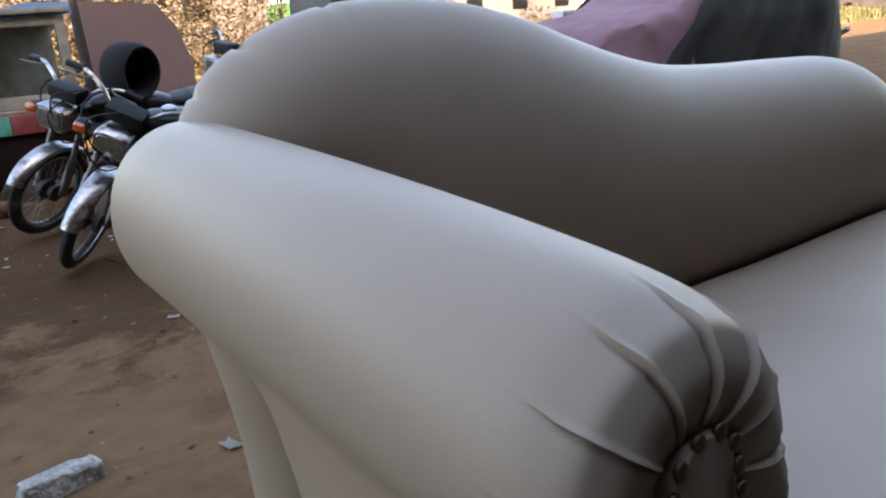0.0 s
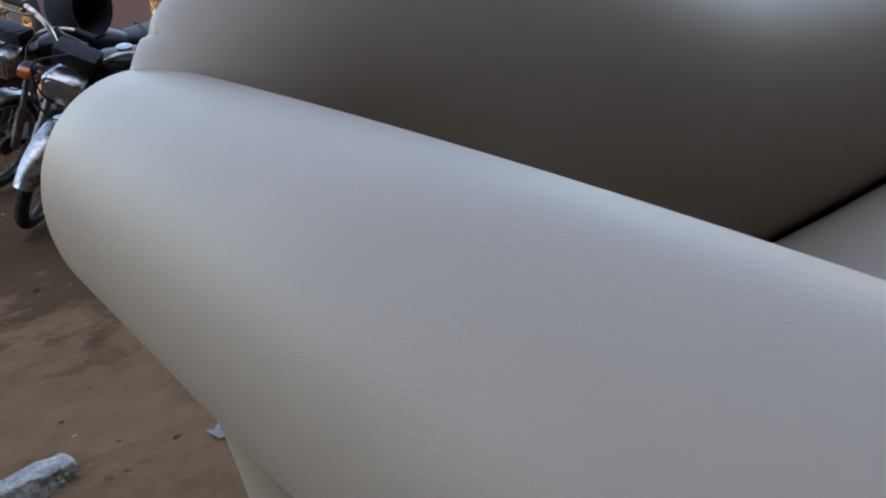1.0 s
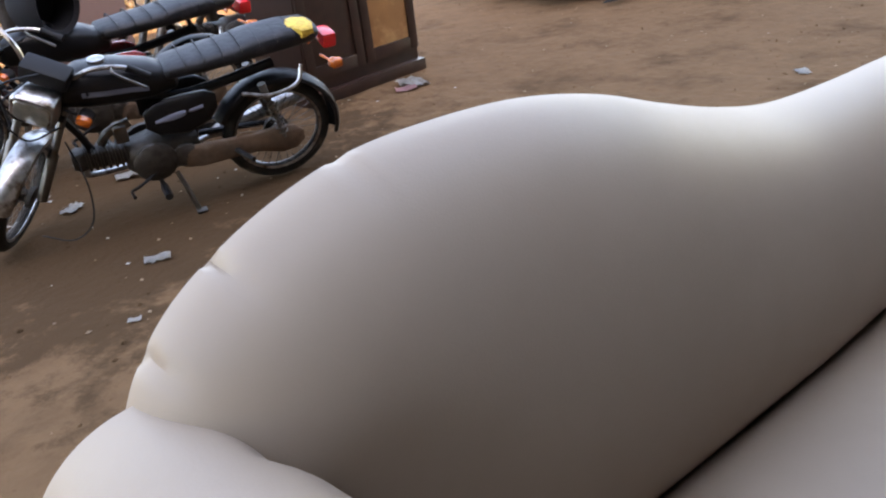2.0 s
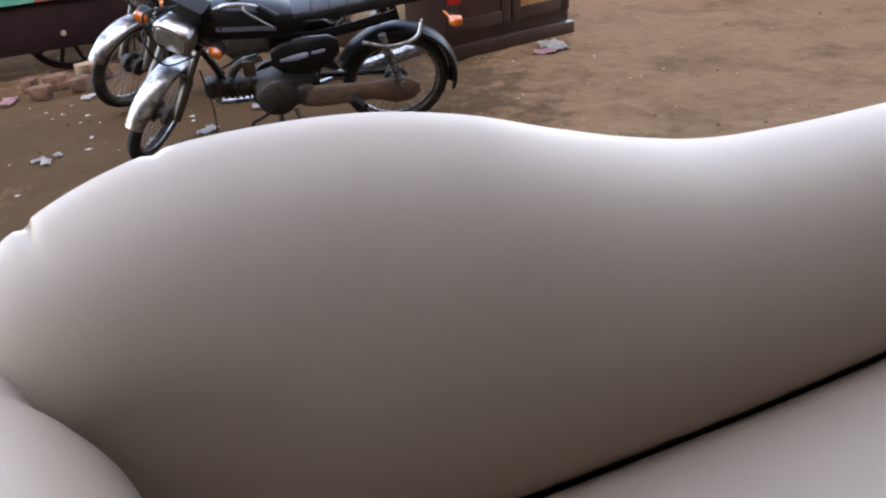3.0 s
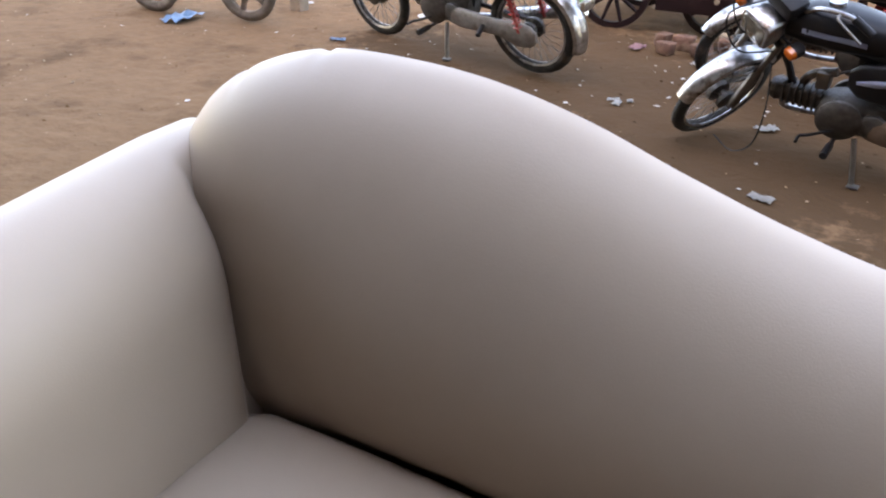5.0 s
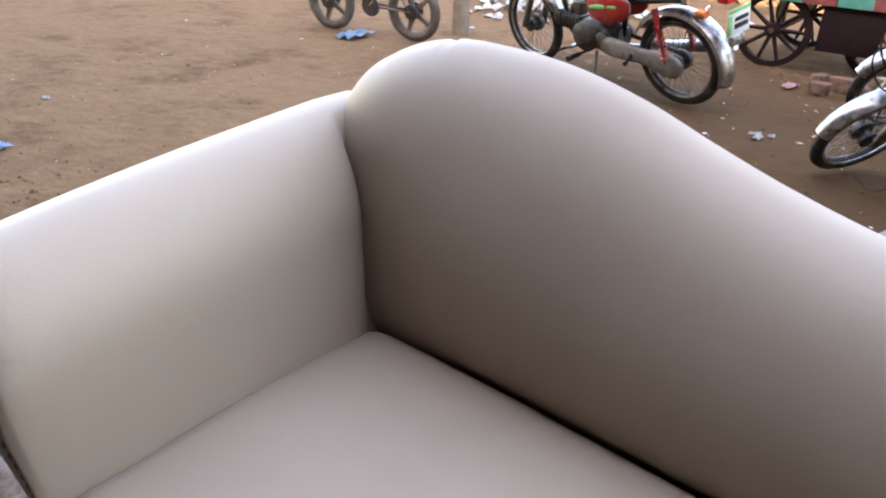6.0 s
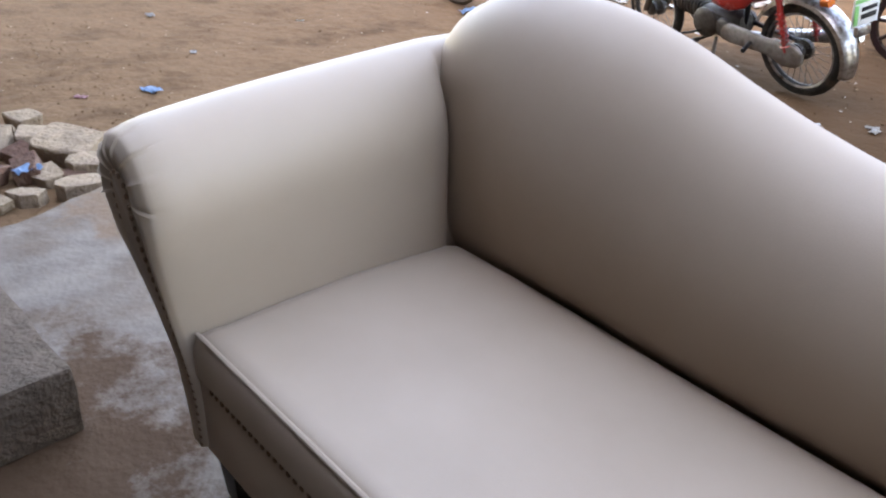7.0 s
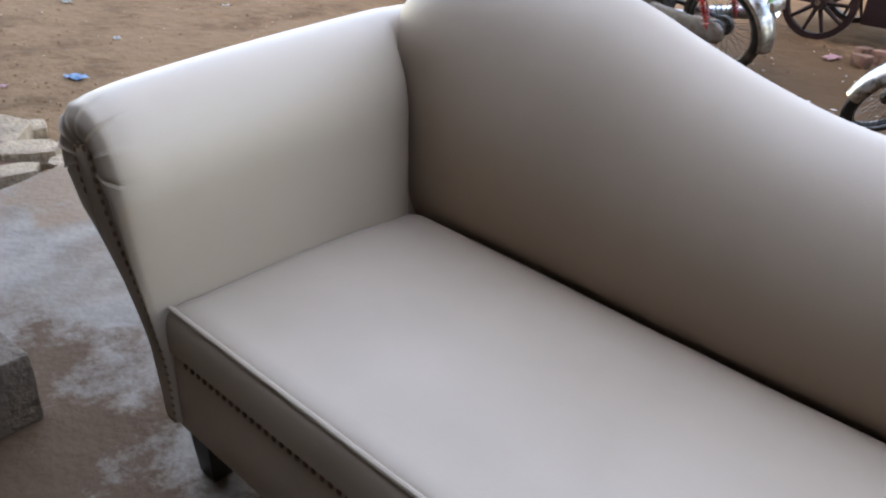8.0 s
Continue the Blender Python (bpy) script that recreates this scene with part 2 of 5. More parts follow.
def box(bm, c, s, bevel=0.004, m=None):
    r = bmesh.ops.create_cube(bm, size=1, matrix=Matrix.Translation(c) @ Matrix.Diagonal((*s, 1)))
    if bevel:
        edges = list({e for v in r["verts"] for e in v.link_edges})
        r = bmesh.ops.bevel(bm, geom=edges, offset=bevel, segments=2, affect="EDGES", profile=0.6)
    vs = {v for f in r["faces"] for v in f.verts} if bevel else set(r["verts"])
    if bevel:
        seen, todo = set(vs), list(vs)
        while todo:
            for e in todo.pop().link_edges:
                for v in e.verts:
                    if v not in seen:
                        seen.add(v)
                        todo.append(v)
        vs = seen
    if m is not None:
        bmesh.ops.transform(bm, matrix=m, verts=list(vs))
    return list(vs)


def rings(bm, rows, closed=True, caps=True):
    """Skins rows of points, each a loop of the same length."""
    vr = [[bm.verts.new(p) for p in row] for row in rows]
    n = len(vr[0])
    for a, b in zip(vr, vr[1:]):
        for i in range(n if closed else n - 1):
            j = (i + 1) % n
            bm.faces.new((a[i], a[j], b[j], b[i]))
    if caps and closed:
        bm.faces.new(vr[0])
        bm.faces.new(vr[-1])
    return vr


def tube(bm, pts, r, n=8, caps=True):
    """A round bar along points; r may be one radius or one each."""
    pts = [Vector(p) for p in pts]
    rad = r if isinstance(r, (list, tuple)) else [r] * len(pts)
    rows = []
    side = None
    for i, p in enumerate(pts):
        d = (pts[min(i + 1, len(pts) - 1)] - pts[max(i - 1, 0)]).normalized()
        if side is None:
            side = d.orthogonal().normalized()
        side = (side - d * side.dot(d)).normalized()
        up = d.cross(side)
        rows.append([p + (side * math.cos(a) + up * math.sin(a)) * rad[i] for a in (2 * math.pi * k / n for k in range(n))])
    return rings(bm, rows, True, caps)


def smooth_path(ctrl, steps=8):
    """Points of a Catmull-Rom curve through ctrl."""
    c = [np.array(p, float) for p in ctrl]
    c = [2 * c[0] - c[1]] + c + [2 * c[-1] - c[-2]]
    out = []
    for i in range(1, len(c) - 2):
        for k in range(steps):
            t = k / steps
            out.append(tuple(0.5 * (2 * c[i] + (c[i + 1] - c[i - 1]) * t + (2 * c[i - 1] - 5 * c[i] + 4 * c[i + 1] - c[i + 2]) * t * t + (3 * c[i] - c[i - 1] - 3 * c[i + 1] + c[i + 2]) * t ** 3)))
    out.append(tuple(c[-2]))
    return out


def lathe(bm, prof, n=20, m=None):
    """Spins (radius, height) about the y axis."""
    rows = [[(r * math.cos(a), h, r * math.sin(a)) for a in (2 * math.pi * k / n for k in range(n))] for r, h in prof]
    vr = rings(bm, rows, True, True)
    if m is not None:
        bmesh.ops.transform(bm, matrix=m, verts=[v for row in vr for v in row])
    return vr


def hull(bm, secs, n=16, p=2.8):
    """Skins super-ellipse sections (x, y, z, half width, half height)."""
    rows = []
    for x, y, z, hy, hz in secs:
        row = []
        for k in range(n):
            a = 2 * math.pi * k / n
            c, s = math.cos(a), math.sin(a)
            row.append((x, y + hy * math.copysign(abs(c) ** (2 / p), c), z + hz * math.copysign(abs(s) ** (2 / p), s)))
        rows.append(row)
    return rings(bm, rows)


def rock(bm, c, s, seed, rough=0.25, m=None):
    """A broken angular lump of size s about c, with flat fractured faces."""
    rng = random.Random(seed * 7 + 1)
    vs = []
    for x in (-1, 1):
        for y in (-1, 1):
            for z in (-1, 1):
                for _ in range(2):
                    vs.append(bm.verts.new((0.5 * s[0] * x * rng.uniform(1 - 2.2 * rough, 1), 0.5 * s[1] * y * rng.uniform(1 - 2.2 * rough, 1), 0.5 * s[2] * z * rng.uniform(1 - 1.2 * rough, 1))))
    r = bmesh.ops.convex_hull(bm, input=vs)
    bmesh.ops.delete(bm, geom=[v for v in vs if v.is_valid and not v.link_faces], context="VERTS")
    keep = [v for v in bm.verts if v.is_valid]
    bmesh.ops.bevel(bm, geom=[e for e in bm.edges if e.calc_face_angle(0) > 0.5], offset=min(s) * 0.05, segments=1, affect="EDGES")
    bmesh.ops.subdivide_edges(bm, edges=bm.edges[:], cuts=1, use_grid_fill=True)
    for v in bm.verts:
        v.co += Vector((1, 1, 1)) * min(s) * 0.06 * noise.noise(v.co * (3.0 / min(s)) + Vector((seed, 0, 0)))
    bmesh.ops.transform(bm, matrix=Matrix.Translation(c) @ (m or Matrix()), verts=bm.verts[:])


GROUND = -0.075


def ground_height(x, y):
    p = Vector((x, y, 0))
    h = 0.018 * noise.noise(p * 0.9) + 0.010 * noise.noise(p * 2.7)
    if -5 < x < 5 and -1 < y < 6:
        tread = noise.noise(p * 4.3 + Vector((7, 3, 1)))
        churned = 0.35 + 0.65 * min(1.0, max(0.0, 0.5 + 1.8 * noise.noise(p * 0.8 + Vector((2, 9, 4)))))
        h += churned * (0.009 * noise.noise(p * 6.0) + 0.008 * noise.noise(p * 13.0) - 0.020 * max(0.0, tread - 0.22) + 0.010 * max(0.0, noise.noise(p * 9.0 + Vector((1, 5, 8))) - 0.28))
    fall = 0.035 * min(1.0, max(0.0, (y - 0.4) / 2.0))
    return GROUND - fall + h


# ---- ground ----
def make_ground():
    def axis(lo, hi, fine, far):
        a = list(np.arange(lo, hi + 1e-6, fine))
        step, v = fine, hi
        right = []
        while v < far:
            step *= 1.25
            v += step
            right.append(v)
        step, v = fine, lo
        left = []
        while v > -far:
            step *= 1.25
            v -= step
            left.append(v)
        return left[::-1] + a + right
    xs, ys = axis(-4.0, 3.5, 0.03, 700), axis(-0.6, 4.5, 0.03, 700)
    nx = len(xs)
    verts = [(x, y, ground_height(x, y)) for y in ys for x in xs]
    faces = [(j * nx + i, j * nx + i + 1, (j + 1) * nx + i + 1, (j + 1) * nx + i) for j in range(len(ys) - 1) for i in range(nx - 1)]
    me = bpy.data.meshes.new("ground")
    me.from_pydata(verts, [], faces)
    me.materials.append(M_DIRT)
    me.polygons.foreach_set("use_smooth", [True] * len(me.polygons))
    ob = new("ground", me)
    tagged(ob, "bare trodden brown dirt of an open yard", "ground", kind="structure")


make_ground()


def make_slab():
    """The cement floor of the porch, with a broken outer edge."""
    bm = bmesh.new()
    edge = [(5.5, 0.16)]
    x = 5.0
    while x > -1.25:
        edge.append((x, 0.14 + 0.04 * noise.noise(Vector((x * 3, 1, 0))) + 0.015 * noise.noise(Vector((x * 14, 5, 0)))))
        x -= 0.06
    y = 0.1
    while y > -3.4:
        edge.append((-1.51 + 0.32 * max(-0.5, y + 0.05) * -1 + 0.05 * noise.noise(Vector((y * 4, 3, 0))) + 0.02 * noise.noise(Vector((y * 17, 9, 0))), y))
        y -= 0.06
    edge.append((5.5, -3.4))
    top = [bm.verts.new((a, b, 0)) for a, b in edge]
    low = [bm.verts.new((a - 0.01, b + 0.01, -0.16)) for a, b in edge]
    bm.faces.new(top)
    n = len(edge)
    for i in range(n):
        j = (i + 1) % n
        bm.faces.new((top[i], low[i], low[j], top[j]))
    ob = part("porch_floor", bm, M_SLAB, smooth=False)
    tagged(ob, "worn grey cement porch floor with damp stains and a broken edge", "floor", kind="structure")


make_slab()


def make_building():
    """Unseen building behind the camera, sized to shade the yard: wall, door opening, upper storey and porch roof."""
    b = thing("shade_building", pose(0, 0, 0), "unseen two-storey building with a porch roof, added to shade yard and porch", "building", kind="structure")
    bm = bmesh.new()
    box(bm, (-10.1, -3.6, 4.3), (19.8, 0.25, 8.8), 0.01)
    box(bm, (12.0, -3.6, 4.3), (20.0, 0.25, 8.8), 0.01)
    box(bm, (0.9, -3.6, 5.6), (2.2, 0.25, 6.2), 0.01)
    part("wall", bm, M_PLASTER, b, smooth=False)
    bm = bmesh.new()
    box(bm, (1.0, -6.0, 4.3), (42, 0.25, 8.8), 0.01)
    box(bm, (-19.9, -4.8, 4.3), (0.25, 2.6, 8.8), 0.01)
    box(bm, (21.9, -4.8, 4.3), (0.25, 2.6, 8.8), 0.01)
    part("rear_wall", bm, M_PLASTER, b, smooth=False)
    bm = bmesh.new()
    box(bm, (0.5, PORCH_Y / 2 - 1.7, 2.75), (11, PORCH_Y + 3.6, 0.16), 0.01)
    part("porch_roof", bm, M_ROOF, b, smooth=False)
    # unseen walls at both porch ends, added to block side light on the sofa
    for x, front in ((-3.1, -0.2), (3.6, -0.2)):
        bm = bmesh.new()
        box(bm, (x, (front - 3.46) / 2, 1.29), (0.2, front + 3.46, 2.72), 0.01)
        part("shade_wall", bm, M_PLASTER, b, smooth=False)
    bm = bmesh.new()
    box(bm, (1.0, -4.8, 8.75), (42.4, 3.0, 0.18), 0.01)
    part("roof", bm, M_ROOF, b, smooth=False)


PORCH_Y = -1.3
make_building()


# ---- sofa ----
def back_outline():
    ctrl = [(-0.088, 0.16), (-0.097, 0.34), (-0.120, 0.50), (-0.130, 0.62), (-0.113, 0.707), (-0.071, 0.7675), (-0.003, 0.808), (0.081, 0.832), (0.17, 0.835),
            (0.27, 0.826), (0.37, 0.802), (0.47, 0.766), (0.57, 0.734), (0.68, 0.709), (0.82, 0.697), (1.0, 0.690), (1.15, 0.681), (1.235, 0.663), (1.305, 0.622),
            (1.352, 0.56), (1.38, 0.47), (1.395, 0.32), (1.40, 0.16)]
    return smooth_path(ctrl, 9)


def ease(v):
    v = min(1.0, max(0.0, v))
    return v * v * (3 - 2 * v)


def make_sofa():
    sofa = thing("sofa", pose(0, 0, 0), "cream leatherette one-armed sofa with humped back on the porch", "sofa")
    # humped back
    pts = [np.array(p) for p in back_outline()]
    n = len(pts)
    REAR = 0.097

    def seam_at(x):
        """How far back the foot of the backrest meets the seat."""
        return 0.016 - 0.026 * ease(x / 0.8)

    normals = []
    for i in range(n):
        d = pts[min(i + 1, n - 1)] - pts[max(i - 1, 0)]
        d = d / np.linalg.norm(d)
        normals.append(np.array((d[1], -d[0])))
    deep = []
    for x, z in pts:
        full = 0.52 * max(0.1, z - 0.34) * (0.62 + 0.38 * ease((x + 0.02) / 0.22))
        side = ease((z - 0.54) / 0.2) if x < 0.5 else ease((z - 0.48) / 0.18)
        deep.append(0.075 + (full - 0.075) * side)
    deep = np.array(deep)
    for _ in range(12):
        deep[1:-1] = 0.25 * deep[:-2] + 0.5 * deep[1:-1] + 0.25 * deep[2:]
    inner_pts = np.array([p + q * d for p, q, d in zip(pts, normals, deep)])
    for _ in range(60):
        inner_pts[1:-1] = 0.25 * inner_pts[:-2] + 0.5 * inner_pts[1:-1] + 0.25 * inner_pts[2:]
    rows = []
    for i, p in enumerate(pts):
        dent = 0.0
        if p[0] < 0.35 and p[1] > 0.6:
            for sx, sz, depth in ((-0.086, 0.749, 0.008), (-0.028, 0.796, 0.009), (0.08, 0.832, 0.004)):
                dent += depth * math.exp(-(((p[0] - sx) ** 2 + (p[1] - sz) ** 2) / 0.005 ** 2))
        q = inner_pts[i]
        bx = min(max(q[0], -0.07), 1.37)
        belly = 0.004 - 0.052 * ease((q[0] + 0.13) / 0.40) * ease((1.42 - q[0]) / 0.2)
        rim = p + normals[i] * 0.006
        foot = seam_at(q[0])
        row = [(bx, REAR + 0.004, 0.17), (q[0], REAR + 0.006, max(0.17, q[1])), (rim[0], REAR + 0.004, rim[1])]
        for k in (0.0, 0.006, 0.018, 0.04, 0.08, 0.13, 0.19, 0.26, 0.34, 0.43, 0.53, 0.64, 0.76, 0.88, 1.0):
            c = p + (q - p) * k
            y = REAR - (REAR - belly) * math.sqrt(max(0, 1 - (1 - k) ** 2)) - 0.004 * (k == 0)
            pull = dent * math.exp(-k * 20)
            row.append((c[0] + normals[i][0] * pull, y + pull * 0.6, c[1] + normals[i][1] * pull))
        m = 16
        for k in range(1, m + 1):
            t = k / m
            z = q[1] + (0.28 - q[1]) * t
            x = q[0] + (bx - q[0]) * t
            u = max(0.0, min(1.1, (q[1] - z) / max(0.02, q[1] - 0.36)))
            y = belly + (foot - belly) * u ** 1.7 + 0.03 * max(0, 0.385 - z) / 0.08
            row.append((x, y, z))
        rows.append(row)
    bm = bmesh.new()
    rings(bm, rows, closed=False, caps=False)
    part("backrest", bm, M_LEATHER, sofa)

    # rolled arm
    C, RR = np.array((-0.106, 0.590)), 0.087
    R2, meet = 0.18, radians(40)  # the wide curve of the inner face runs into the roll
    C2 = C - (R2 - RR) * np.array((math.cos(meet), math.sin(meet)))
    wide = [(C2[0] + R2 * math.cos(radians(a)), C2[1] + R2 * math.sin(radians(a))) for a in np.arange(0, 40, 2.0)]
    roll = wide[6:] + [(C[0] + RR * math.cos(radians(a)), C[1] + RR * math.sin(radians(a))) for a in np.arange(40, 226, 1.0)]
    inner = smooth_path([(0.010, 0.155), (0.010, 0.30), (0.009, 0.38), (0.0065, 0.46), wide[0]], 4) + wide[1:6]
    outer = smooth_path([(-0.156, 0.515), (-0.118, 0.478), (-0.086, 0.415), (-0.069, 0.33), (-0.058, 0.24), (-0.051, 0.155)], 4)
    prof = inner + roll + outer
    spine = []
    for x, z in prof:
        if z > 0.50 and (x, z) in roll:
            spine.append((C[0], C[1]))
        else:
            spine.append((-0.020 - 0.070 * max(0, (z - 0.36) / 0.2) ** 1.3, z if z < 0.5 else 0.5 + (z - 0.5) * 0.6))
    ang = [math.degrees(math.atan2(z - C[1], x - C[0])) % 360 if (x, z) in roll else None for x, z in prof]

    outward = []
    for i in range(len(prof)):
        (x0, z0), (x1, z1) = prof[max(0, i - 2)], prof[min(len(prof) - 1, i + 2)]
        d = math.hypot(x1 - x0, z1 - z0)
        outward.append(((z1 - z0) / d, (x0 - x1) / d))

    def recede(y, z):
        return y + 0.040 * ease((0.58 - z) / 0.36) * min(1, max(0, (-0.30 - y) / 0.2))

    def arm_row(y, k, pleat, grow=0.0):
        """A section of the arm; k draws it in, pleat lays overlapping tucks round the roll."""
        row = []
        for (x, z), (sx, sz), a, (nx, nz) in zip(prof, spine, ang, outward):
            kk = min(0.5, k) if a is None else min(0.80, k * 1.28)
            if y > -0.05:  # a groove beside the back, which fades out over the roll
                sink = k * 0.12 * (ease((72 - (a if a < 300 else a - 360)) / 60) if a is not None else (1.0 if x > sx else 0.0))
                kk = 0.30 if k > 0.28 else 0.0
                x, z = x - nx * sink, z - nz * sink
            puff, way = 0.0, min(1.0, k / 0.22) * math.pi / 2
            if a is not None and pleat:
                a2 = a if a < 300 else a - 360
                d = (a2 + 6) % 30
                puff = (0.032 if a2 > 40 else 0.022) * pleat * (0.5 * (d / 30) ** 4 - 0.2 + 0.75 * math.exp(-((28.8 - d) / 1.3) ** 2) - 0.9 * math.exp(-(d / 2.0) ** 2))
            g = 1 + grow
            back = min(1, max(0, (y + 0.53) / 0.55))
            high = ease((z - 0.34) / 0.36)
            lift = 0.047 * back ** 0.72 * high
            slant = ((-0.016 + 0.036 * high) if x > sx else 0.004 + 0.016 * high) * (1 - back)
            zz = sz + lift + (z - sz) * (1 - kk) * g
            xx = sx + slant + (x - sx) * (1 - kk) * g
            out = puff * math.cos(way)
            row.append((xx + nx * out, recede(y, zz) - puff * math.sin(way), zz + nz * out))
        return row

    def swell(y):
        return 0.02 * math.sin(math.pi * min(1, max(0, (0.03 - y) / 0.55)))
    rows = [arm_row(0.085, 0.30, 0)]
    for y, k in ((0.085, 0.20), (0.055, 0.24), (0.02, 0.25), (0.004, 0.25), (-0.002, 0.24), (-0.006, 0.19), (-0.010, 0.11), (-0.015, 0.05), (-0.022, 0.018), (-0.033, 0.004), (-0.06, 0.0)):
        rows.append(arm_row(y, k, 0, swell(y)))
    for y in (-0.1, -0.14, -0.18, -0.22, -0.26, -0.30, -0.34, -0.38, -0.42, -0.455):
        rows.append(arm_row(y, 0.0, 0, swell(y)))
    for y, k, pl in ((-0.475, 0.001, 0.0), (-0.490, 0.004, 0.0), (-0.503, 0.008, 0.0), (-0.513, 0.015, 0.01), (-0.522, 0.025, 0.03), (-0.530, 0.039, 0.055), (-0.537, 0.058, 0.08), (-0.543, 0.082, 0.10), (-0.547, 0.112, 0.11),
                     (-0.549, 0.155, 0.115), (-0.553, 0.205, 0.115), (-0.555, 0.27, 0.11), (-0.555, 0.34, 0.10), (-0.553, 0.42, 0.085), (-0.550, 0.50, 0.06), (-0.546, 0.57, 0.03), (-0.540, 0.64, 0.0)):
        rows.append(arm_row(y, k, pl, swell(y)))
    bm = bmesh.new()
    rings(bm, rows)
    arm = part("arm", bm, M_LEATHER, sofa)
    # front board of the arm: a narrow panel with a rounded head, set among the pleats
    hx, hz, hr = -0.083, 0.592, 0.024
    right = smooth_path([(-0.016, 0.160), (-0.017, 0.28), (-0.021, 0.38), (-0.032, 0.47), (-0.048, 0.54), (hx + hr * math.cos(0.25), hz + hr * math.sin(0.25))], 5)
    headline = [(hx + hr * math.cos(a), hz + hr * math.sin(a)) for a in np.linspace(0.4, math.pi * 1.12, 16)]
    left = smooth_path([(hx - hr * 0.9, hz - hr * 0.55), (-0.088, 0.50), (-0.074, 0.42), (-0.060, 0.32), (-0.052, 0.24), (-0.047, 0.160)], 5)
    face = right + headline + left
    mid = [((x + x2) / 2, z) for (x, z), (x2, z2) in zip(face, face[::-1])]
    bm = bmesh.new()
    rings(bm, [[(x + (c - x) * k, recede(y, z), z) for (x, z), (c, _) in zip(face, mid)] for y, k in ((-0.520, 0.0), (-0.548, 0.0), (-0.553, 0.10), (-0.5545, 0.3))])
    board = part("arm_front_panel", bm, M_LEATHER, arm)
    nail = bmesh.new()
    bmesh.ops.create_uvsphere(nail, u_segments=8, v_segments=5, radius=0.0052)
    for v in nail.verts:
        v.co.y *= 0.55
    nail_me = bpy.data.meshes.new("nailhead")
    nail.to_mesh(nail_me)
    nail.free()
    nail_me.materials.append(M_NAIL)
    nail_me.polygons.foreach_set("use_smooth", [True] * len(nail_me.polygons))

    def nail_line(path, y, step, parent):
        gap = 0.0
        for (x0, z0), (x1, z1) in zip(path, path[1:]):
            d = math.hypot(x1 - x0, z1 - z0)
            while gap <= d:
                o = new("nailhead", nail_me)
                z = z0 + (z1 - z0) * gap / d
                o.location = (x0 + (x1 - x0) * gap / d, recede(y, z) if parent == board else y, z)
                o.parent = parent
                gap += step
            gap -= d

    nail_line(right + headline + left[:4], -0.5535, 0.0155, board)

    # seat
    XR = 1.50
    prof_s = [(0.03, 0.342), (0.016, 0.359), (0.001, 0.370), (-0.018, 0.3765), (-0.06, 0.378)]
    prof_s += [(-0.06 - 0.40 * k / 10, 0.378 + 0.004 * k / 10 + 0.007 * math.sin(math.pi * k / 10)) for k in range(1, 11)]
    prof_s += [(-0.474, 0.384), (-0.494, 0.382), (-0.505, 0.374), (-0.510, 0.358), (-0.511, 0.32), (-0.510, 0.298), (-0.502, 0.29)]
    rows = []
    for x, inset in ((-0.02, 0), (-0.005, 0), (0.003, 0), (0.009, 0), (0.016, 0), (0.025, 0), *((0.02 + (XR - 0.06) * k / 20, 0) for k in range(1, 20)), (XR - 0.03, 0.0), (XR - 0.012, 0.006), (XR, 0.02), (XR + 0.001, 0.05)):
        edge = min(1, max(0, (x + 0.012) / 0.045)) * min(1, max(0, (XR - x) / 0.05))
        rows.append([(x, y + (seam_at(x) - 0.016) * ease((y + 0.12) / 0.1), z - inset - 0.015 * (1 - edge) ** 2.2 * (z > 0.33) + 0.004 * noise.noise(Vector((x * 3, y * 3, 2)))) for y, z in prof_s])
    bm = bmesh.new()
    rings(bm, rows, closed=False, caps=False)
    part("seat", bm, M_LEATHER, sofa)
    bm = bmesh.new()
    tube(bm, [(0.0 + 0.05 * k, -0.504, 0.377 + 0.0015 * noise.noise(Vector((k, 0, 0)))) for k in range(31)], 0.0042, 8)
    part("piping", bm, M_LEATHER, sofa)
    bm = bmesh.new()
    box(bm, (XR / 2 - 0.03, -0.190, 0.217), (XR + 0.02, 0.630, 0.156), 0.012)
    rail = part("front_rail", bm, M_LEATHER, sofa)
    nail_line([(0.03, 0.288), (XR - 0.03, 0.288)], -0.507, 0.0165, rail)
    for x, y in ((-0.020, -0.450), (XR - 0.09, -0.42), (-0.045, 0.07), (XR - 0.12, 0.07)):
        bm = bmesh.new()
        rings(bm, [[(x + a * w, y + b * w, z) for a, b in ((-1, -1), (1, -1), (1, 1), (-1, 1))] for z, w in ((0.0, 0.018), (0.004, 0.020), (0.08, 0.026), (0.150, 0.028))])
        part("leg", bm, M_LEG, sofa, "tapered black wooden leg")


make_sofa()


# ---- loose masonry ----
def make_block():
    bm = bmesh.new()
    box(bm, (0, 0, 0.075), (0.40, 0.21, 0.15), 0.008)
    bmesh.ops.subdivide_edges(bm, edges=bm.edges[:], cuts=2, use_grid_fill=True)
    for v in bm.verts:
        v.co += Vector((1, 1, 1)) * 0.006 * noise.noise(v.co * 14)
    ob = part("concrete_block", bm, M_BLOCK)
    ob.matrix_world = pose(-0.555, -0.715, 0.0, 0, 0, 3)
    tagged(ob, "solid grey concrete block lying on the porch floor", "block")


make_block()

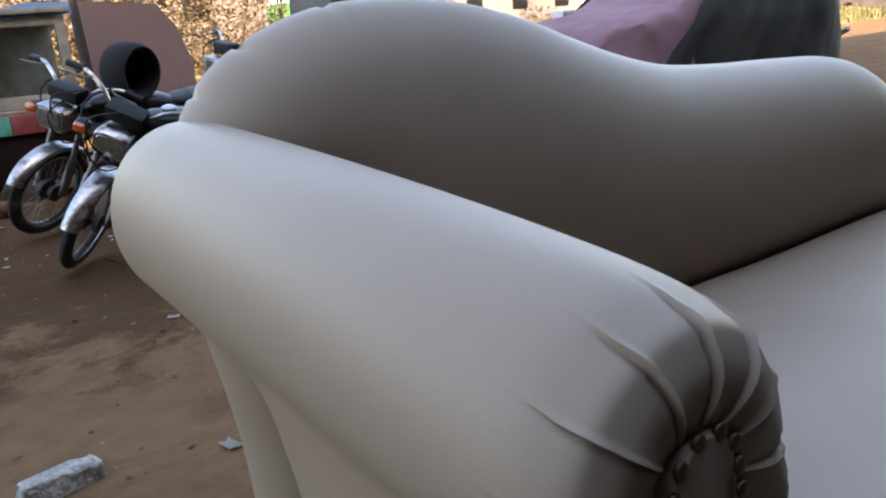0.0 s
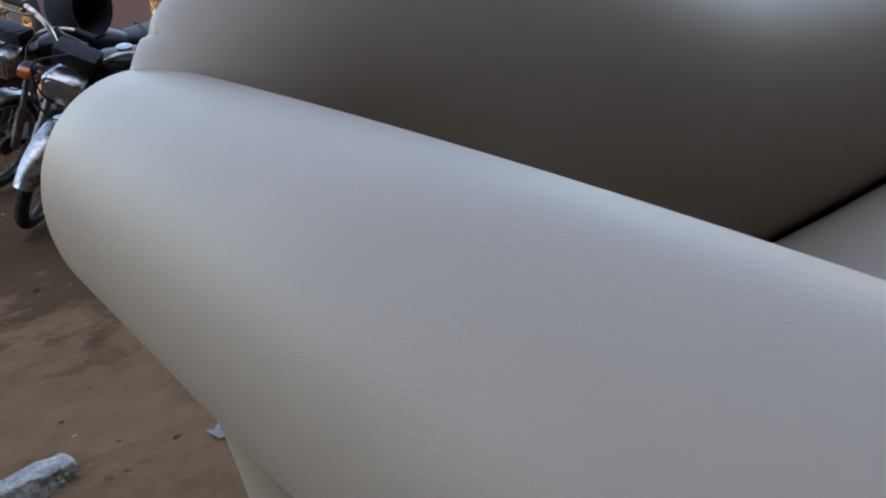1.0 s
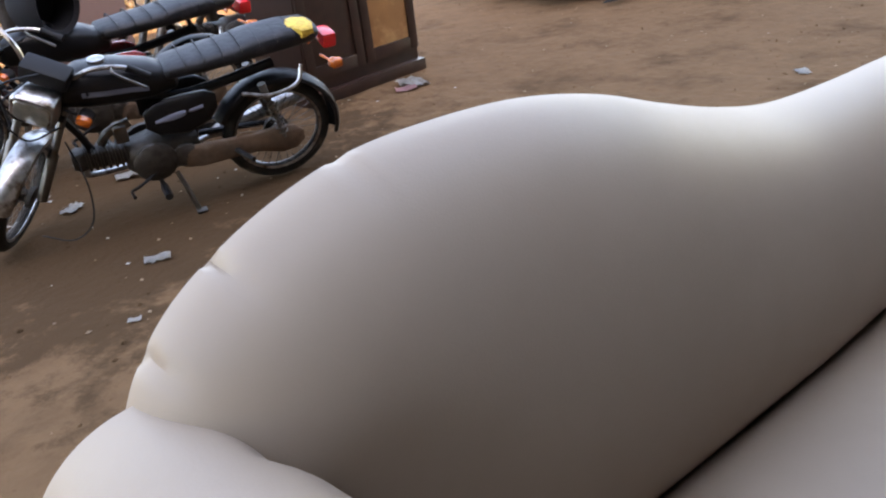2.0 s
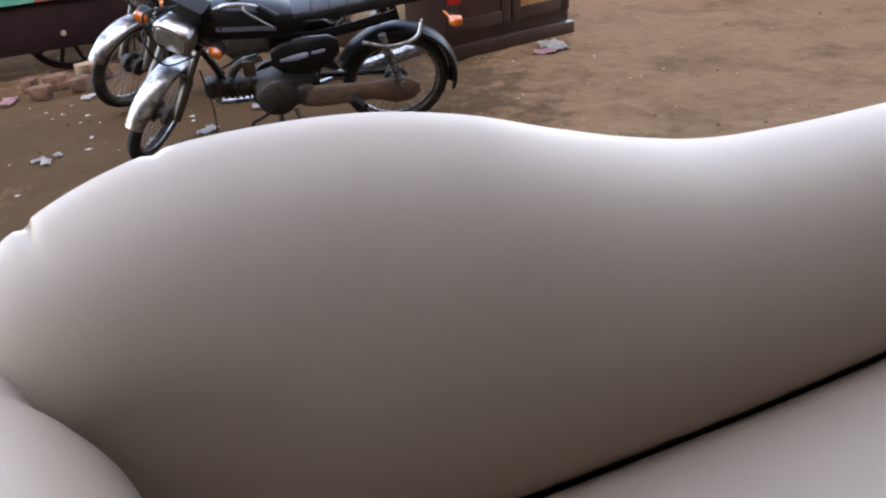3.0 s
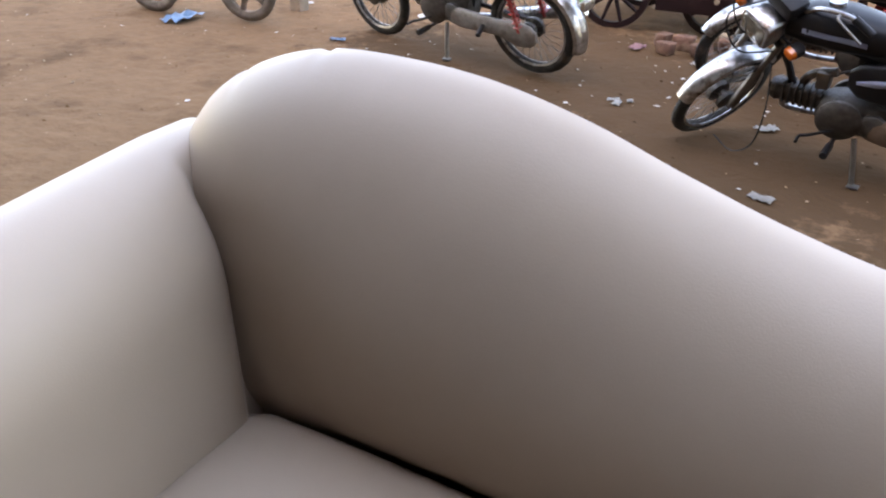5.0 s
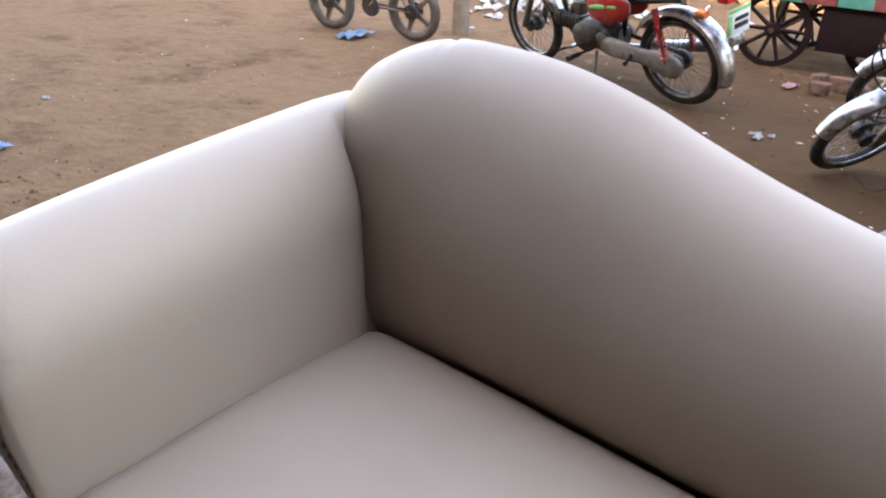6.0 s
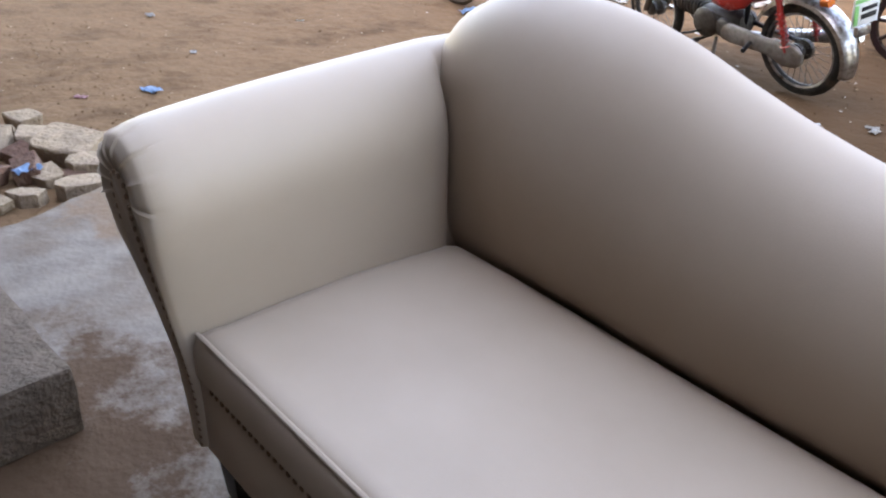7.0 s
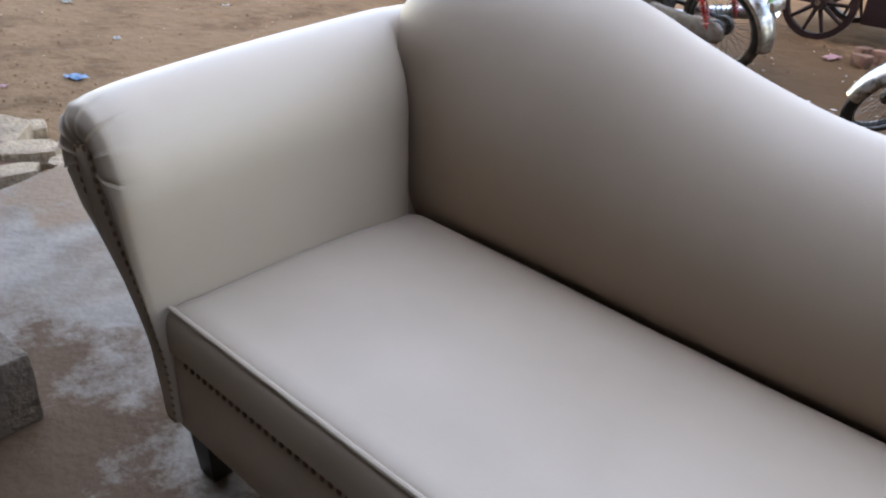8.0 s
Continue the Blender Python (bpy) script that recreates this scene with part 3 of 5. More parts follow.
CHUNKS = [  # x, y, size, turn, tilt, brick
    (-1.97, -0.09, (0.26, 0.20, 0.11), 38, 8, 0), (-2.16, -0.14, (0.24, 0.18, 0.08), -22, -8, 0),
    (-2.24, -0.34, (0.28, 0.20, 0.09), 55, 9, 0), (-1.86, -0.27, (0.15, 0.11, 0.07), -12, 18, 1),
    (-1.90, -0.43, (0.20, 0.15, 0.07), 33, -10, 1), (-2.10, -0.52, (0.24, 0.17, 0.06), -38, 12, 0), (-2.42, -0.12, (0.16, 0.12, 0.07), 10, 5, 0),
    (-1.76, -0.50, (0.12, 0.09, 0.05), 70, 10, 1), (-2.42, -0.48, (0.22, 0.15, 0.08), -30, 0, 0), (-1.74, -0.16, (0.09, 0.07, 0.04), 35, 4, 1),
    (-2.00, 0.06, (0.12, 0.08, 0.05), -20, 4, 0), (-2.04, -0.24, (0.13, 0.10, 0.06), 25, 14, 1), (-1.64, -0.42, (0.08, 0.06, 0.04), 15, 9, 0)]


def make_chunks():
    for k, (x, y, s, turn, tilt, brick) in enumerate(CHUNKS):
        bm = bmesh.new()
        rock(bm, (0, 0, s[2] * 0.3), s, k + 3, 0.2)
        ob = part("brick_fragment" if brick else "concrete_chunk", bm, M_BRICKRED if brick else M_RUBBLE, smooth=False)
        ob.matrix_world = Matrix.Translation((x, y, ground_height(x, y) + 0.012)) @ pose(0, 0, 0, tilt, tilt * 0.6, turn)
        tagged(ob, "broken reddish brick fragment among the rubble" if brick else "pale broken concrete chunk in a rubble heap", "rubble", "rubble beside the porch")


make_chunks()


def make_plates():
    """Flat pieces broken off the rim of the porch floor."""
    rng = random.Random(23)
    for x, y, z, w, d, turn, tilt in ((-1.755, -0.075, -0.004, 0.20, 0.13, 62, 3), (-1.600, -0.185, -0.010, 0.17, 0.11, 68, -3), (-1.575, -0.035, -0.012, 0.10, 0.07, 20, 4), (-1.79, -0.235, -0.03, 0.13, 0.10, 15, 9), (-1.66, -0.34, -0.03, 0.12, 0.08, 40, -6)):
        rim = []
        for k in range(9):
            a = 2 * math.pi * k / 9 + rng.uniform(-0.15, 0.15)
            c, q = math.cos(a), math.sin(a)
            f = rng.uniform(0.42, 0.56) / max(abs(c), abs(q)) ** 0.8
            rim.append((w * f * c, d * f * q))
        bm = bmesh.new()
        rings(bm, [[(px * g + rng.uniform(-0.003, 0.003), py * g + rng.uniform(-0.003, 0.003), pz + rng.uniform(-0.002, 0.002)) for px, py in rim] for g, pz in ((0.93, -0.062), (1.0, -0.045), (1.0, -0.008), (0.97, 0.0))])
        ob = part("concrete_plate", bm, M_RUBBLE, smooth=False)
        ob.matrix_world = Matrix.Translation((x, y, z)) @ pose(0, 0, 0, tilt, tilt * 0.5, turn)
        tagged(ob, "flat broken concrete plate at the porch edge", "rubble", "rubble beside the porch")


make_plates()


def make_stone():
    bm = bmesh.new()
    rock(bm, (0, 0, 0.022), (0.185, 0.068, 0.056), 41, 0.16)
    bmesh.ops.subdivide_edges(bm, edges=bm.edges[:], cuts=1, use_grid_fill=True)
    for v in bm.verts:
        v.co += Vector((1, 1, 1)) * 0.007 * noise.noise(v.co * 55)
    ob = part("stone", bm, M_STONE)
    ob.matrix_world = Matrix.Translation((-0.245, 0.90, ground_height(-0.245, 0.90))) @ pose(0, 0, 0, 0, 6, 18)
    tagged(ob, "rough grey lump of broken mortar on the dirt", "stone")
    for k, (x, y, s, rd) in enumerate([(-0.20, 4.25, 0.15, 1), (-0.08, 4.12, 0.13, 1), (0.04, 4.30, 0.14, 1), (-0.28, 4.10, 0.12, 1), (-0.02, 4.38, 0.16, 0), (-0.34, 4.32, 0.11, 1)]):
        bm = bmesh.new()
        rock(bm, (0, 0, s * 0.3), (s, s * 0.75, s * 0.65), 60 + k, 0.25)
        ob = part("brick_fragment", bm, M_BRICKRED if rd else M_RUBBLE)
        ob.matrix_world = Matrix.Translation((x, y, ground_height(x, y))) @ pose(0, 0, 0, 0, 0, 50 * k)
        tagged(ob, "dusty broken brick lying beside the cart", "rubble", "bricks by the cart")


make_stone()


# ---- motorbikes ----
def wheel(parent, name, at, turn, spokes=36, tyre=None, rim_mat=None, R=0.280, mag=0):
    """A wheel whose axle lies along local y."""
    def put(bm):
        bmesh.ops.transform(bm, matrix=turn @ Matrix.Translation(at), verts=bm.verts)
        return bm
    bm = bmesh.new()
    rows = []
    for k in range(48):
        a = 2 * math.pi * k / 48
        row = []
        for i in range(10):
            b = 2 * math.pi * i / 10
            knob = 0.0025 * (k % 2) * (math.cos(b) > 0.3)
            r = R - 0.034 + (0.034 + knob) * math.cos(b)
            row.append((r * math.cos(a), 0.031 * math.sin(b), r * math.sin(a)))
        rows.append(row)
    rings(bm, rows + [rows[0]], True, False)
    bmesh.ops.remove_doubles(bm, verts=bm.verts, dist=1e-5)
    w = part(name, put(bm), tyre or M_RUBBER, parent, "ribbed black rubber tyre with dusty sidewalls")
    bm = bmesh.new()
    rows = [[((R - 0.052 + dr) * math.cos(a), y, (R - 0.052 + dr) * math.sin(a)) for dr, y in ((0.004, -0.026), (-0.012, -0.02), (-0.004, 0), (-0.012, 0.02), (0.004, 0.026), (0.010, 0))]
            for a in (2 * math.pi * k / 40 for k in range(40))]
    rings(bm, rows + [rows[0]], True, False)
    bmesh.ops.remove_doubles(bm, verts=bm.verts, dist=1e-5)
    part("rim", put(bm), rim_mat or M_CHROME, w)
    bm = bmesh.new()
    lathe(bm, [(0.012, -0.06), (0.045, -0.058), (0.062, -0.035), (0.062, -0.012), (0.030, -0.006), (0.030, 0.02), (0.052, 0.03), (0.052, 0.05), (0.012, 0.055)], 20)
    part("hub", put(bm), M_ENGINE, w)
    bm = bmesh.new()
    if mag:
        for k in range(mag):
            a = 2 * math.pi * k / mag
            d, s = Vector((math.cos(a), 0, math.sin(a))), Vector((-math.sin(a), 0, math.cos(a)))
            rings(bm, [[d * r + s * u * h + Vector((0, v * 0.012, 0)) for u, v in ((-1, -1), (1, -1), (1, 1), (-1, 1))] for r, h in ((0.03, 0.022), (R * 0.5, 0.014), (R - 0.05, 0.018))])
    else:
        for k in range(spokes):
            a = 2 * math.pi * k / spokes
            b = a + (0.35 if k % 2 else -0.35)
            side = 0.03 if k % 4 < 2 else -0.03
            tube(bm, [(0.045 * math.cos(b), side, 0.045 * math.sin(b)), ((R - 0.055) * math.cos(a), side * 0.2, (R - 0.055) * math.sin(a))], 0.0016, 4, False)
    part("spokes", put(bm), rim_mat or M_STEEL, w)
    return w


def arc_guard(bm, at, r, a0, a1, half, drop=0.018, steps=16):
    """A mudguard: a crowned strip round an axle."""
    rows = []
    for k in range(steps + 1):
        a = radians(a0 + (a1 - a0) * k / steps)
        taper = 1 - 0.18 * abs(2 * k / steps - 1) ** 3
        row = []
        for y, d in ((-1, -drop), (-0.92, -drop * 0.35), (-0.6, 0.002), (0, 0.008), (0.6, 0.002), (0.92, -drop * 0.35), (1, -drop), (0.9, -drop), (0.5, -0.003), (0, 0.004), (-0.5, -0.003), (-0.9, -drop)):
            rr = r + d
            row.append((at[0] + rr * math.cos(a), at[1] + y * half * taper, at[2] + rr * math.sin(a)))
        rows.append(row)
    rings(bm, rows)


def motorbike(m, label, tank, seat, side, steer=0.0, plate=False, rail=False, lamp_square=True, tape=False, stripes=None, guard=None, group="parked motorbikes", tyre=None, head=0.40, loose=False):
    bike = thing("motorbike", m, label, "motorbike", group)
    front = Vector((0.60, 0, 0.28))
    rear = Vector((-0.60, 0, 0.28))
    top = Vector((head, 0, 0.80))
    axis = (top - front).normalized()
    st = Matrix.Translation(front) @ Matrix.Rotation(radians(steer), 4, axis) @ Matrix.Translation(-front)
    keep = Matrix.Translation((0, 0, 0.28 - (st @ front).z))

    def turned(bm):
        bmesh.ops.transform(bm, matrix=st, verts=bm.verts)
        return bm

    def barred(bm):
        bmesh.ops.transform(bm, matrix=st @ Matrix.Translation((head - 0.40, 0, 0)), verts=bm.verts)
        return bm
    guard = guard or M_CHROME
    wheel(bike, "front_wheel", front, st, tyre=tyre)
    wheel(bike, "rear_wheel", rear, Matrix(), tyre=tyre)
    # front end
    bm = bmesh.new()
    arc_guard(bm, front, 0.308, 34, 150, 0.054, 0.03)
    part("front_mudguard", turned(bm), guard, bike, "chrome front mudguard, scratched and dusty")
    for y in (-0.085, 0.085):
        bm = bmesh.new()
        tube(bm, [front + Vector((0, y, 0)), front + axis * 0.24 + Vector((0, y, 0)), front + axis * 0.25 + Vector((0, y, 0)), top + Vector((0, y, 0))], [0.024, 0.024, 0.017, 0.017], 10)
        part("fork_leg", turned(bm), M_STEEL, bike)
    bm = bmesh.new()
    box(bm, top + Vector((0.01, 0, 0.0)), (0.07, 0.21, 0.03), 0.008)
    box(bm, top - axis * 0.14, (0.06, 0.2, 0.03), 0.008)
    part("fork_clamp", turned(bm), M_BLACKPAINT, bike)
    hl = top + Vector((0.115, 0, -0.035))
    bm = bmesh.new()
    if lamp_square:
        hull(bm, [(hl.x - 0.10, 0, hl.z, 0.035, 0.035), (hl.x - 0.08, 0, hl.z, 0.065, 0.06), (hl.x - 0.02, 0, hl.z, 0.088, 0.074), (hl.x + 0.05, 0, hl.z, 0.092, 0.078), (hl.x + 0.06, 0, hl.z, 0.085, 0.071)], 24, 5)
    else:
        hull(bm, [(hl.x - 0.09, 0, hl.z, 0.03, 0.03), (hl.x - 0.06, 0, hl.z, 0.06, 0.06), (hl.x, 0, hl.z, 0.08, 0.08), (hl.x + 0.05, 0, hl.z, 0.085, 0.085)], 24, 2)
    lamp = part("headlamp", turned(bm), M_CHROME, bike, "chromed headlamp shell")
    bm = bmesh.new()
    hull(bm, [(hl.x + 0.058, 0, hl.z, 0.076, 0.062), (hl.x + 0.066, 0, hl.z, 0.07, 0.056), (hl.x + 0.070, 0, hl.z, 0.04, 0.03)], 24, 5 if lamp_square else 2)
    part("lens", turned(bm), M_LENS, lamp)
    bm = bmesh.new()
    box(bm, top + Vector((0.035, 0, 0.085)), (0.10, 0.19, 0.085), 0.018, None)
    part("instrument_box", turned(bm), M_BLACKPLASTIC, bike)
    bm = bmesh.new()
    bar = smooth_path([(0.30, -0.36, 0.93), (0.33, -0.26, 0.955), (0.38, -0.15, 0.93), (0.405, -0.08, 0.85), (0.405, 0.0, 0.835), (0.405, 0.08, 0.85), (0.38, 0.15, 0.93), (0.33, 0.26, 0.955), (0.30, 0.36, 0.93)], 5)
    tube(bm, bar, 0.011, 8)
    hb = part("handlebar", barred(bm), M_CHROME, bike)
    for y in (-1, 1):
        bm = bmesh.new()
        tube(bm, [(0.32, y * 0.275, 0.953), (0.30, y * 0.37, 0.928)], 0.018, 10)
        part("grip", barred(bm), M_BLACKPLASTIC, hb)
        bm = bmesh.new()
        tube(bm, smooth_path([(0.345, y * 0.22, 0.955), (0.375, y * 0.25, 0.95), (0.365, y * 0.38, 0.925)], 4), 0.006, 6)
        part("lever", barred(bm), M_STEEL, hb)
        bm = bmesh.new()
        tube(bm, [top + Vector((0.08, y * 0.09, -0.06)), top + Vector((0.08, y * 0.17, -0.06))], 0.008, 6)
        hull(bm, [(top.x + 0.045, y * 0.185, top.z - 0.06, 0.02, 0.02), (top.x + 0.06, y * 0.185, top.z - 0.06, 0.034, 0.028), (top.x + 0.10, y * 0.185, top.z - 0.06, 0.034, 0.028)], 14, 3)
        ind = part("indicator", turned(bm), M_BLACKPLASTIC, bike)
        bm = bmesh.new()
        hull(bm, [(top.x + 0.098, y * 0.185, top.z - 0.06, 0.034, 0.028), (top.x + 0.12, y * 0.185, top.z - 0.06, 0.030, 0.024), (top.x + 0.128, y * 0.185, top.z - 0.06, 0.015, 0.012)], 14, 3)
        part("indicator_lens", turned(bm), M_ORANGE, ind, "amber plastic lens")
    for run in ([(0.40, 0.06, 0.86), (0.55, 0.16, 0.80), (0.50, 0.14, 0.62), (0.36, 0.06, 0.60)], [(0.37, 0.2, 0.93), (0.52, 0.18, 0.90), (0.50, 0.1, 0.70), (0.34, 0.04, 0.66)],
                [(0.37, -0.2, 0.93), (0.53, -0.15, 0.86), (0.55, -0.1, 0.55), (0.585, -0.07, 0.30)]):
        bm = bmesh.new()
        tube(bm, smooth_path(run, 6), 0.005, 5)
        part("cable", bm, M_BLACKPLASTIC, bike)
    if loose:
        bm = bmesh.new()
        tube(bm, smooth_path([(0.36, 0.05, 0.52), (0.33, 0.16, 0.34), (0.36, 0.20, 0.16), (0.46, 0.18, 0.075), (0.58, 0.10, 0.09)], 6), 0.004, 5)
        part("hanging_cable", bm, M_BLACKPLASTIC, bike, "loose black cable hanging in a loop")
    # frame and bodywork
    bm = bmesh.new()
    tube(bm, smooth_path([(0.39, 0, 0.76), (0.20, 0, 0.70), (-0.05, 0, 0.62), (-0.25, 0, 0.60), (-0.62, 0, 0.66)], 5), 0.026, 8)
    tube(bm, smooth_path([(0.38, 0, 0.70), (0.30, 0, 0.52), (0.22, 0, 0.36), (-0.05, 0, 0.30), (-0.18, 0, 0.33), (-0.22, 0, 0.60)], 5), 0.018, 8)
    for y in (-0.09, 0.09):
        tube(bm, [(-0.20, y * 0.8, 0.33), (-0.60, y, 0.28)], 0.016, 8)
    part("frame", bm, M_BLACKPAINT, bike)
    bm = bmesh.new()
    hull(bm, [(0.34, 0, 0.735, 0.035, 0.04), (0.32, 0, 0.745, 0.075, 0.07), (0.22, 0, 0.755, 0.115, 0.095), (0.08, 0, 0.745, 0.122, 0.098), (-0.06, 0, 0.725, 0.105, 0.082), (-0.15, 0, 0.71, 0.075, 0.055), (-0.17, 0, 0.70, 0.04, 0.03)], 24, 2.7)
    tk = part("fuel_tank", bm, tank, bike)
    bm = bmesh.new()
    lathe(bm, [(0.006, -0.012), (0.036, -0.012), (0.036, 0.006), (0.02, 0.014)], 16, Matrix.Translation((0.14, 0, 0.855)) @ Matrix.Rotation(radians(90), 4, "X"))
    part("filler_cap", bm, M_CHROME, tk)
    for y in (-1, 1):
        if stripes:
            bm = bmesh.new()
            rings(bm, [[(x, y * (0.1245 - 0.30 * max(0, x - 0.12) ** 2 * 3 - 0.30 * max(0, 0.04 - x) ** 2 * 2), z + dz) for dz in (-0.012, 0.012)] for x, z in ((0.24, 0.752), (0.14, 0.745), (0.05, 0.738), (-0.03, 0.725))], False, False)
            r = bmesh.ops.solidify(bm, geom=bm.faces[:], thickness=0.003)
            part("stripe", bm, stripes, tk)
        bm = bmesh.new()
        hull(bm, [(0.02, y * 0.075, 0.54, 0.012, 0.04), (-0.03, y * 0.085, 0.545, 0.028, 0.085), (-0.16, y * 0.095, 0.545, 0.032, 0.10), (-0.26, y * 0.09, 0.56, 0.026, 0.08), (-0.31, y * 0.08, 0.57, 0.01, 0.04)], 18, 3.2)
        sc = part("side_cover", bm, side, bike)
        if stripes:
            bm = bmesh.new()
            hull(bm, [(-0.02, y * 0.116, 0.545, 0.003, 0.008), (-0.10, y * 0.128, 0.56, 0.003, 0.018), (-0.24, y * 0.117, 0.575, 0.003, 0.010)], 8, 3)
            part("stripe", bm, stripes, sc)
    # seat
    bm = bmesh.new()
    hull(bm, [(-0.10, 0, 0.745, 0.07, 0.022), (-0.13, 0, 0.755, 0.105, 0.036), (-0.28, 0, 0.765, 0.118, 0.042), (-0.42, 0, 0.775, 0.122, 0.046), (-0.52, 0, 0.790, 0.122, 0.055), (-0.68, 0, 0.80, 0.118, 0.055), (-0.80, 0, 0.802, 0.105, 0.046), (-0.84, 0, 0.80, 0.08, 0.025)], 22, 3.0)
    for v in bm.verts:
        v.co.z += 0.004 * noise.noise(v.co * 12)
    st_ob = part("seat", bm, seat, bike, "ridged vinyl double seat")
    bm = bmesh.new()
    for k in range(7):
        x = -0.20 - k * 0.085
        rows = [[(x, 0.121 * math.copysign(abs(math.cos(a)) ** 0.66, math.cos(a)), (0.768 + 0.035 * k / 7) + (0.046 + 0.010 * min(1, k / 4)) * abs(math.sin(a)) ** 0.66 + 0.0)] for a in np.linspace(0.15, math.pi - 0.15, 14)]
        tube(bm, [r[0] for r in rows], 0.0035, 5)
    part("seam", bm, seat, st_ob)
    if tape:
        bm = bmesh.new()
        hull(bm, [(-0.70, 0.02, 0.822, 0.06, 0.036), (-0.75, 0.03, 0.822, 0.085, 0.037), (-0.81, 0.03, 0.818, 0.07, 0.034)], 18, 3)
        for v in bm.verts:
            v.co += Vector((0.02, 0.02, 0.004)) * noise.noise(v.co * 25)
        part("foam_tear", bm, M_YELLOW, st_ob, "torn patch showing yellow foam")
    # rear end
    bm = bmesh.new()
    arc_guard(bm, rear, 0.325, 25, 195, 0.068, 0.03, 20)
    part("rear_mudguard", bm, guard if rail else M_BLACKPAINT, bike)
    bm = bmesh.new()
    box(bm, (-0.90, 0, 0.735), (0.07, 0.13, 0.075), 0.016)
    part("tail_lamp", bm, M_TAIL, bike, "red plastic tail lamp")
    for y in (-1, 1):
        bm = bmesh.new()
        tube(bm, [(-0.84, y * 0.08, 0.68), (-0.86, y * 0.17, 0.68)], 0.008, 6)
        hull(bm, [(-0.84, y * 0.19, 0.68, 0.015, 0.015), (-0.86, y * 0.19, 0.68, 0.032, 0.028), (-0.90, y * 0.19, 0.68, 0.026, 0.022)], 12, 3)
        part("rear_indicator", bm, M_ORANGE, bike, "amber plastic lens")
        bm = bmesh.new()
        tube(bm, [(-0.60, y * 0.125, 0.30), (-0.56, y * 0.125, 0.45), (-0.52, y * 0.12, 0.62)], [0.012, 0.012, 0.02], 8)
        rows = []
        for k in range(60):
            a = 2 * math.pi * k / 8
            rows.append((-0.595 + 0.055 * k / 60 + 0.024 * math.cos(a), y * 0.125 + 0.024 * math.sin(a), 0.33 + 0.20 * k / 60))
        tube(bm, rows, 0.005, 5)
        part("shock_absorber", bm, M_REDPAINT if rail else M_STEEL, bike)
    if rail:
        bm = bmesh.new()
        tube(bm, smooth_path([(-0.45, -0.14, 0.70), (-0.62, -0.15, 0.74), (-0.80, -0.14, 0.80), (-0.93, -0.10, 0.86), (-0.96, 0, 0.87), (-0.93, 0.10, 0.86), (-0.80, 0.14, 0.80), (-0.62, 0.15, 0.74), (-0.45, 0.14, 0.70)], 5), 0.011, 8)
        part("grab_rail", bm, M_CHROME, bike, "bent chrome grab rail")
        bm = bmesh.new()
        hull(bm, [(-0.87, 0, 0.80, 0.05, 0.03), (-0.93, 0, 0.79, 0.075, 0.055), (-0.98, 0, 0.78, 0.05, 0.04)], 14, 3)
        part("tail_cowl", bm, M_BLACKPLASTIC, bike)
    else:
        bm = bmesh.new()
        tube(bm, smooth_path([(-0.42, 0.14, 0.60), (-0.55, 0.16, 0.57), (-0.68, 0.16, 0.60), (-0.72, 0.13, 0.68)], 5), 0.010, 8)
        part("grab_handle", bm, M_CHROME, bike)
    if plate:
        bm = bmesh.new()
        box(bm, (-0.955, 0.0, 0.60), (0.006, 0.19, 0.15), 0.002, None)
        pl = part("number_plate", bm, M_WHITE, bike, "white number plate with a green band")
        bm = bmesh.new()
        box(bm, (-0.960, 0.0, 0.665), (0.004, 0.18, 0.022), 0.001)
        box(bm, (-0.960, 0.075, 0.59), (0.004, 0.03, 0.11), 0.001)
        part("green_band", bm, M_GREEN, pl)
        bm = bmesh.new()
        box(bm, (-0.960, -0.02, 0.615), (0.004, 0.11, 0.022), 0.001)
        box(bm, (-0.960, -0.02, 0.575), (0.004, 0.11, 0.028), 0.001)
        part("dark_bar", bm, M_BLACKPLASTIC, pl)
        bm = bmesh.new()
        box(bm, (-0.95, 0.0, 0.49), (0.03, 0.10, 0.06), 0.012)
        part("reflector", bm, M_CHROME, bike)
    # engine
    bm = bmesh.new()
    hull(bm, [(0.14, 0, 0.33, 0.05, 0.05), (0.10, 0, 0.33, 0.09, 0.085), (0.0, 0, 0.335, 0.105, 0.10), (-0.12, 0, 0.335, 0.10, 0.095), (-0.20, 0, 0.34, 0.06, 0.06)], 18, 3)
    eng = part("engine", bm, M_ENGINE, bike)
    for y in (-1, 1):
        bm = bmesh.new()
        lathe(bm, [(0.10, 0.0), (0.10, y * 0.02), (0.085, y * 0.032), (0.03, y * 0.036)], 22, Matrix.Translation((0.02, y * 0.10, 0.335)))
        lathe(bm, [(0.06, 0.0), (0.06, y * 0.02), (0.05, y * 0.028), (0.01, y * 0.03)], 18, Matrix.Translation((-0.12, y * 0.095, 0.33)))
        part("engine_cover", bm, M_ENGINE, eng)
    bm = bmesh.new()
    fins = [(0.10, 0, 0.365, 0.055, 0.05)]
    for k in range(7):
        for dx, w in ((0.0, 0.048), (0.002, 0.060), (0.012, 0.060), (0.014, 0.048)):
            fins.append((0.12 + k * 0.028 + dx, 0, 0.366 + k * 0.003, w, w * 0.95))
    hull(bm, fins + [(0.33, 0, 0.385, 0.055, 0.052), (0.36, 0, 0.387, 0.04, 0.04)], 16, 4)
    part("cylinder", bm, M_ENGINE, eng)
    bm = bmesh.new()
    tube(bm, smooth_path([(0.22, 0, 0.44), (0.18, 0.02, 0.50), (0.08, 0.02, 0.53)], 4), 0.022, 8)
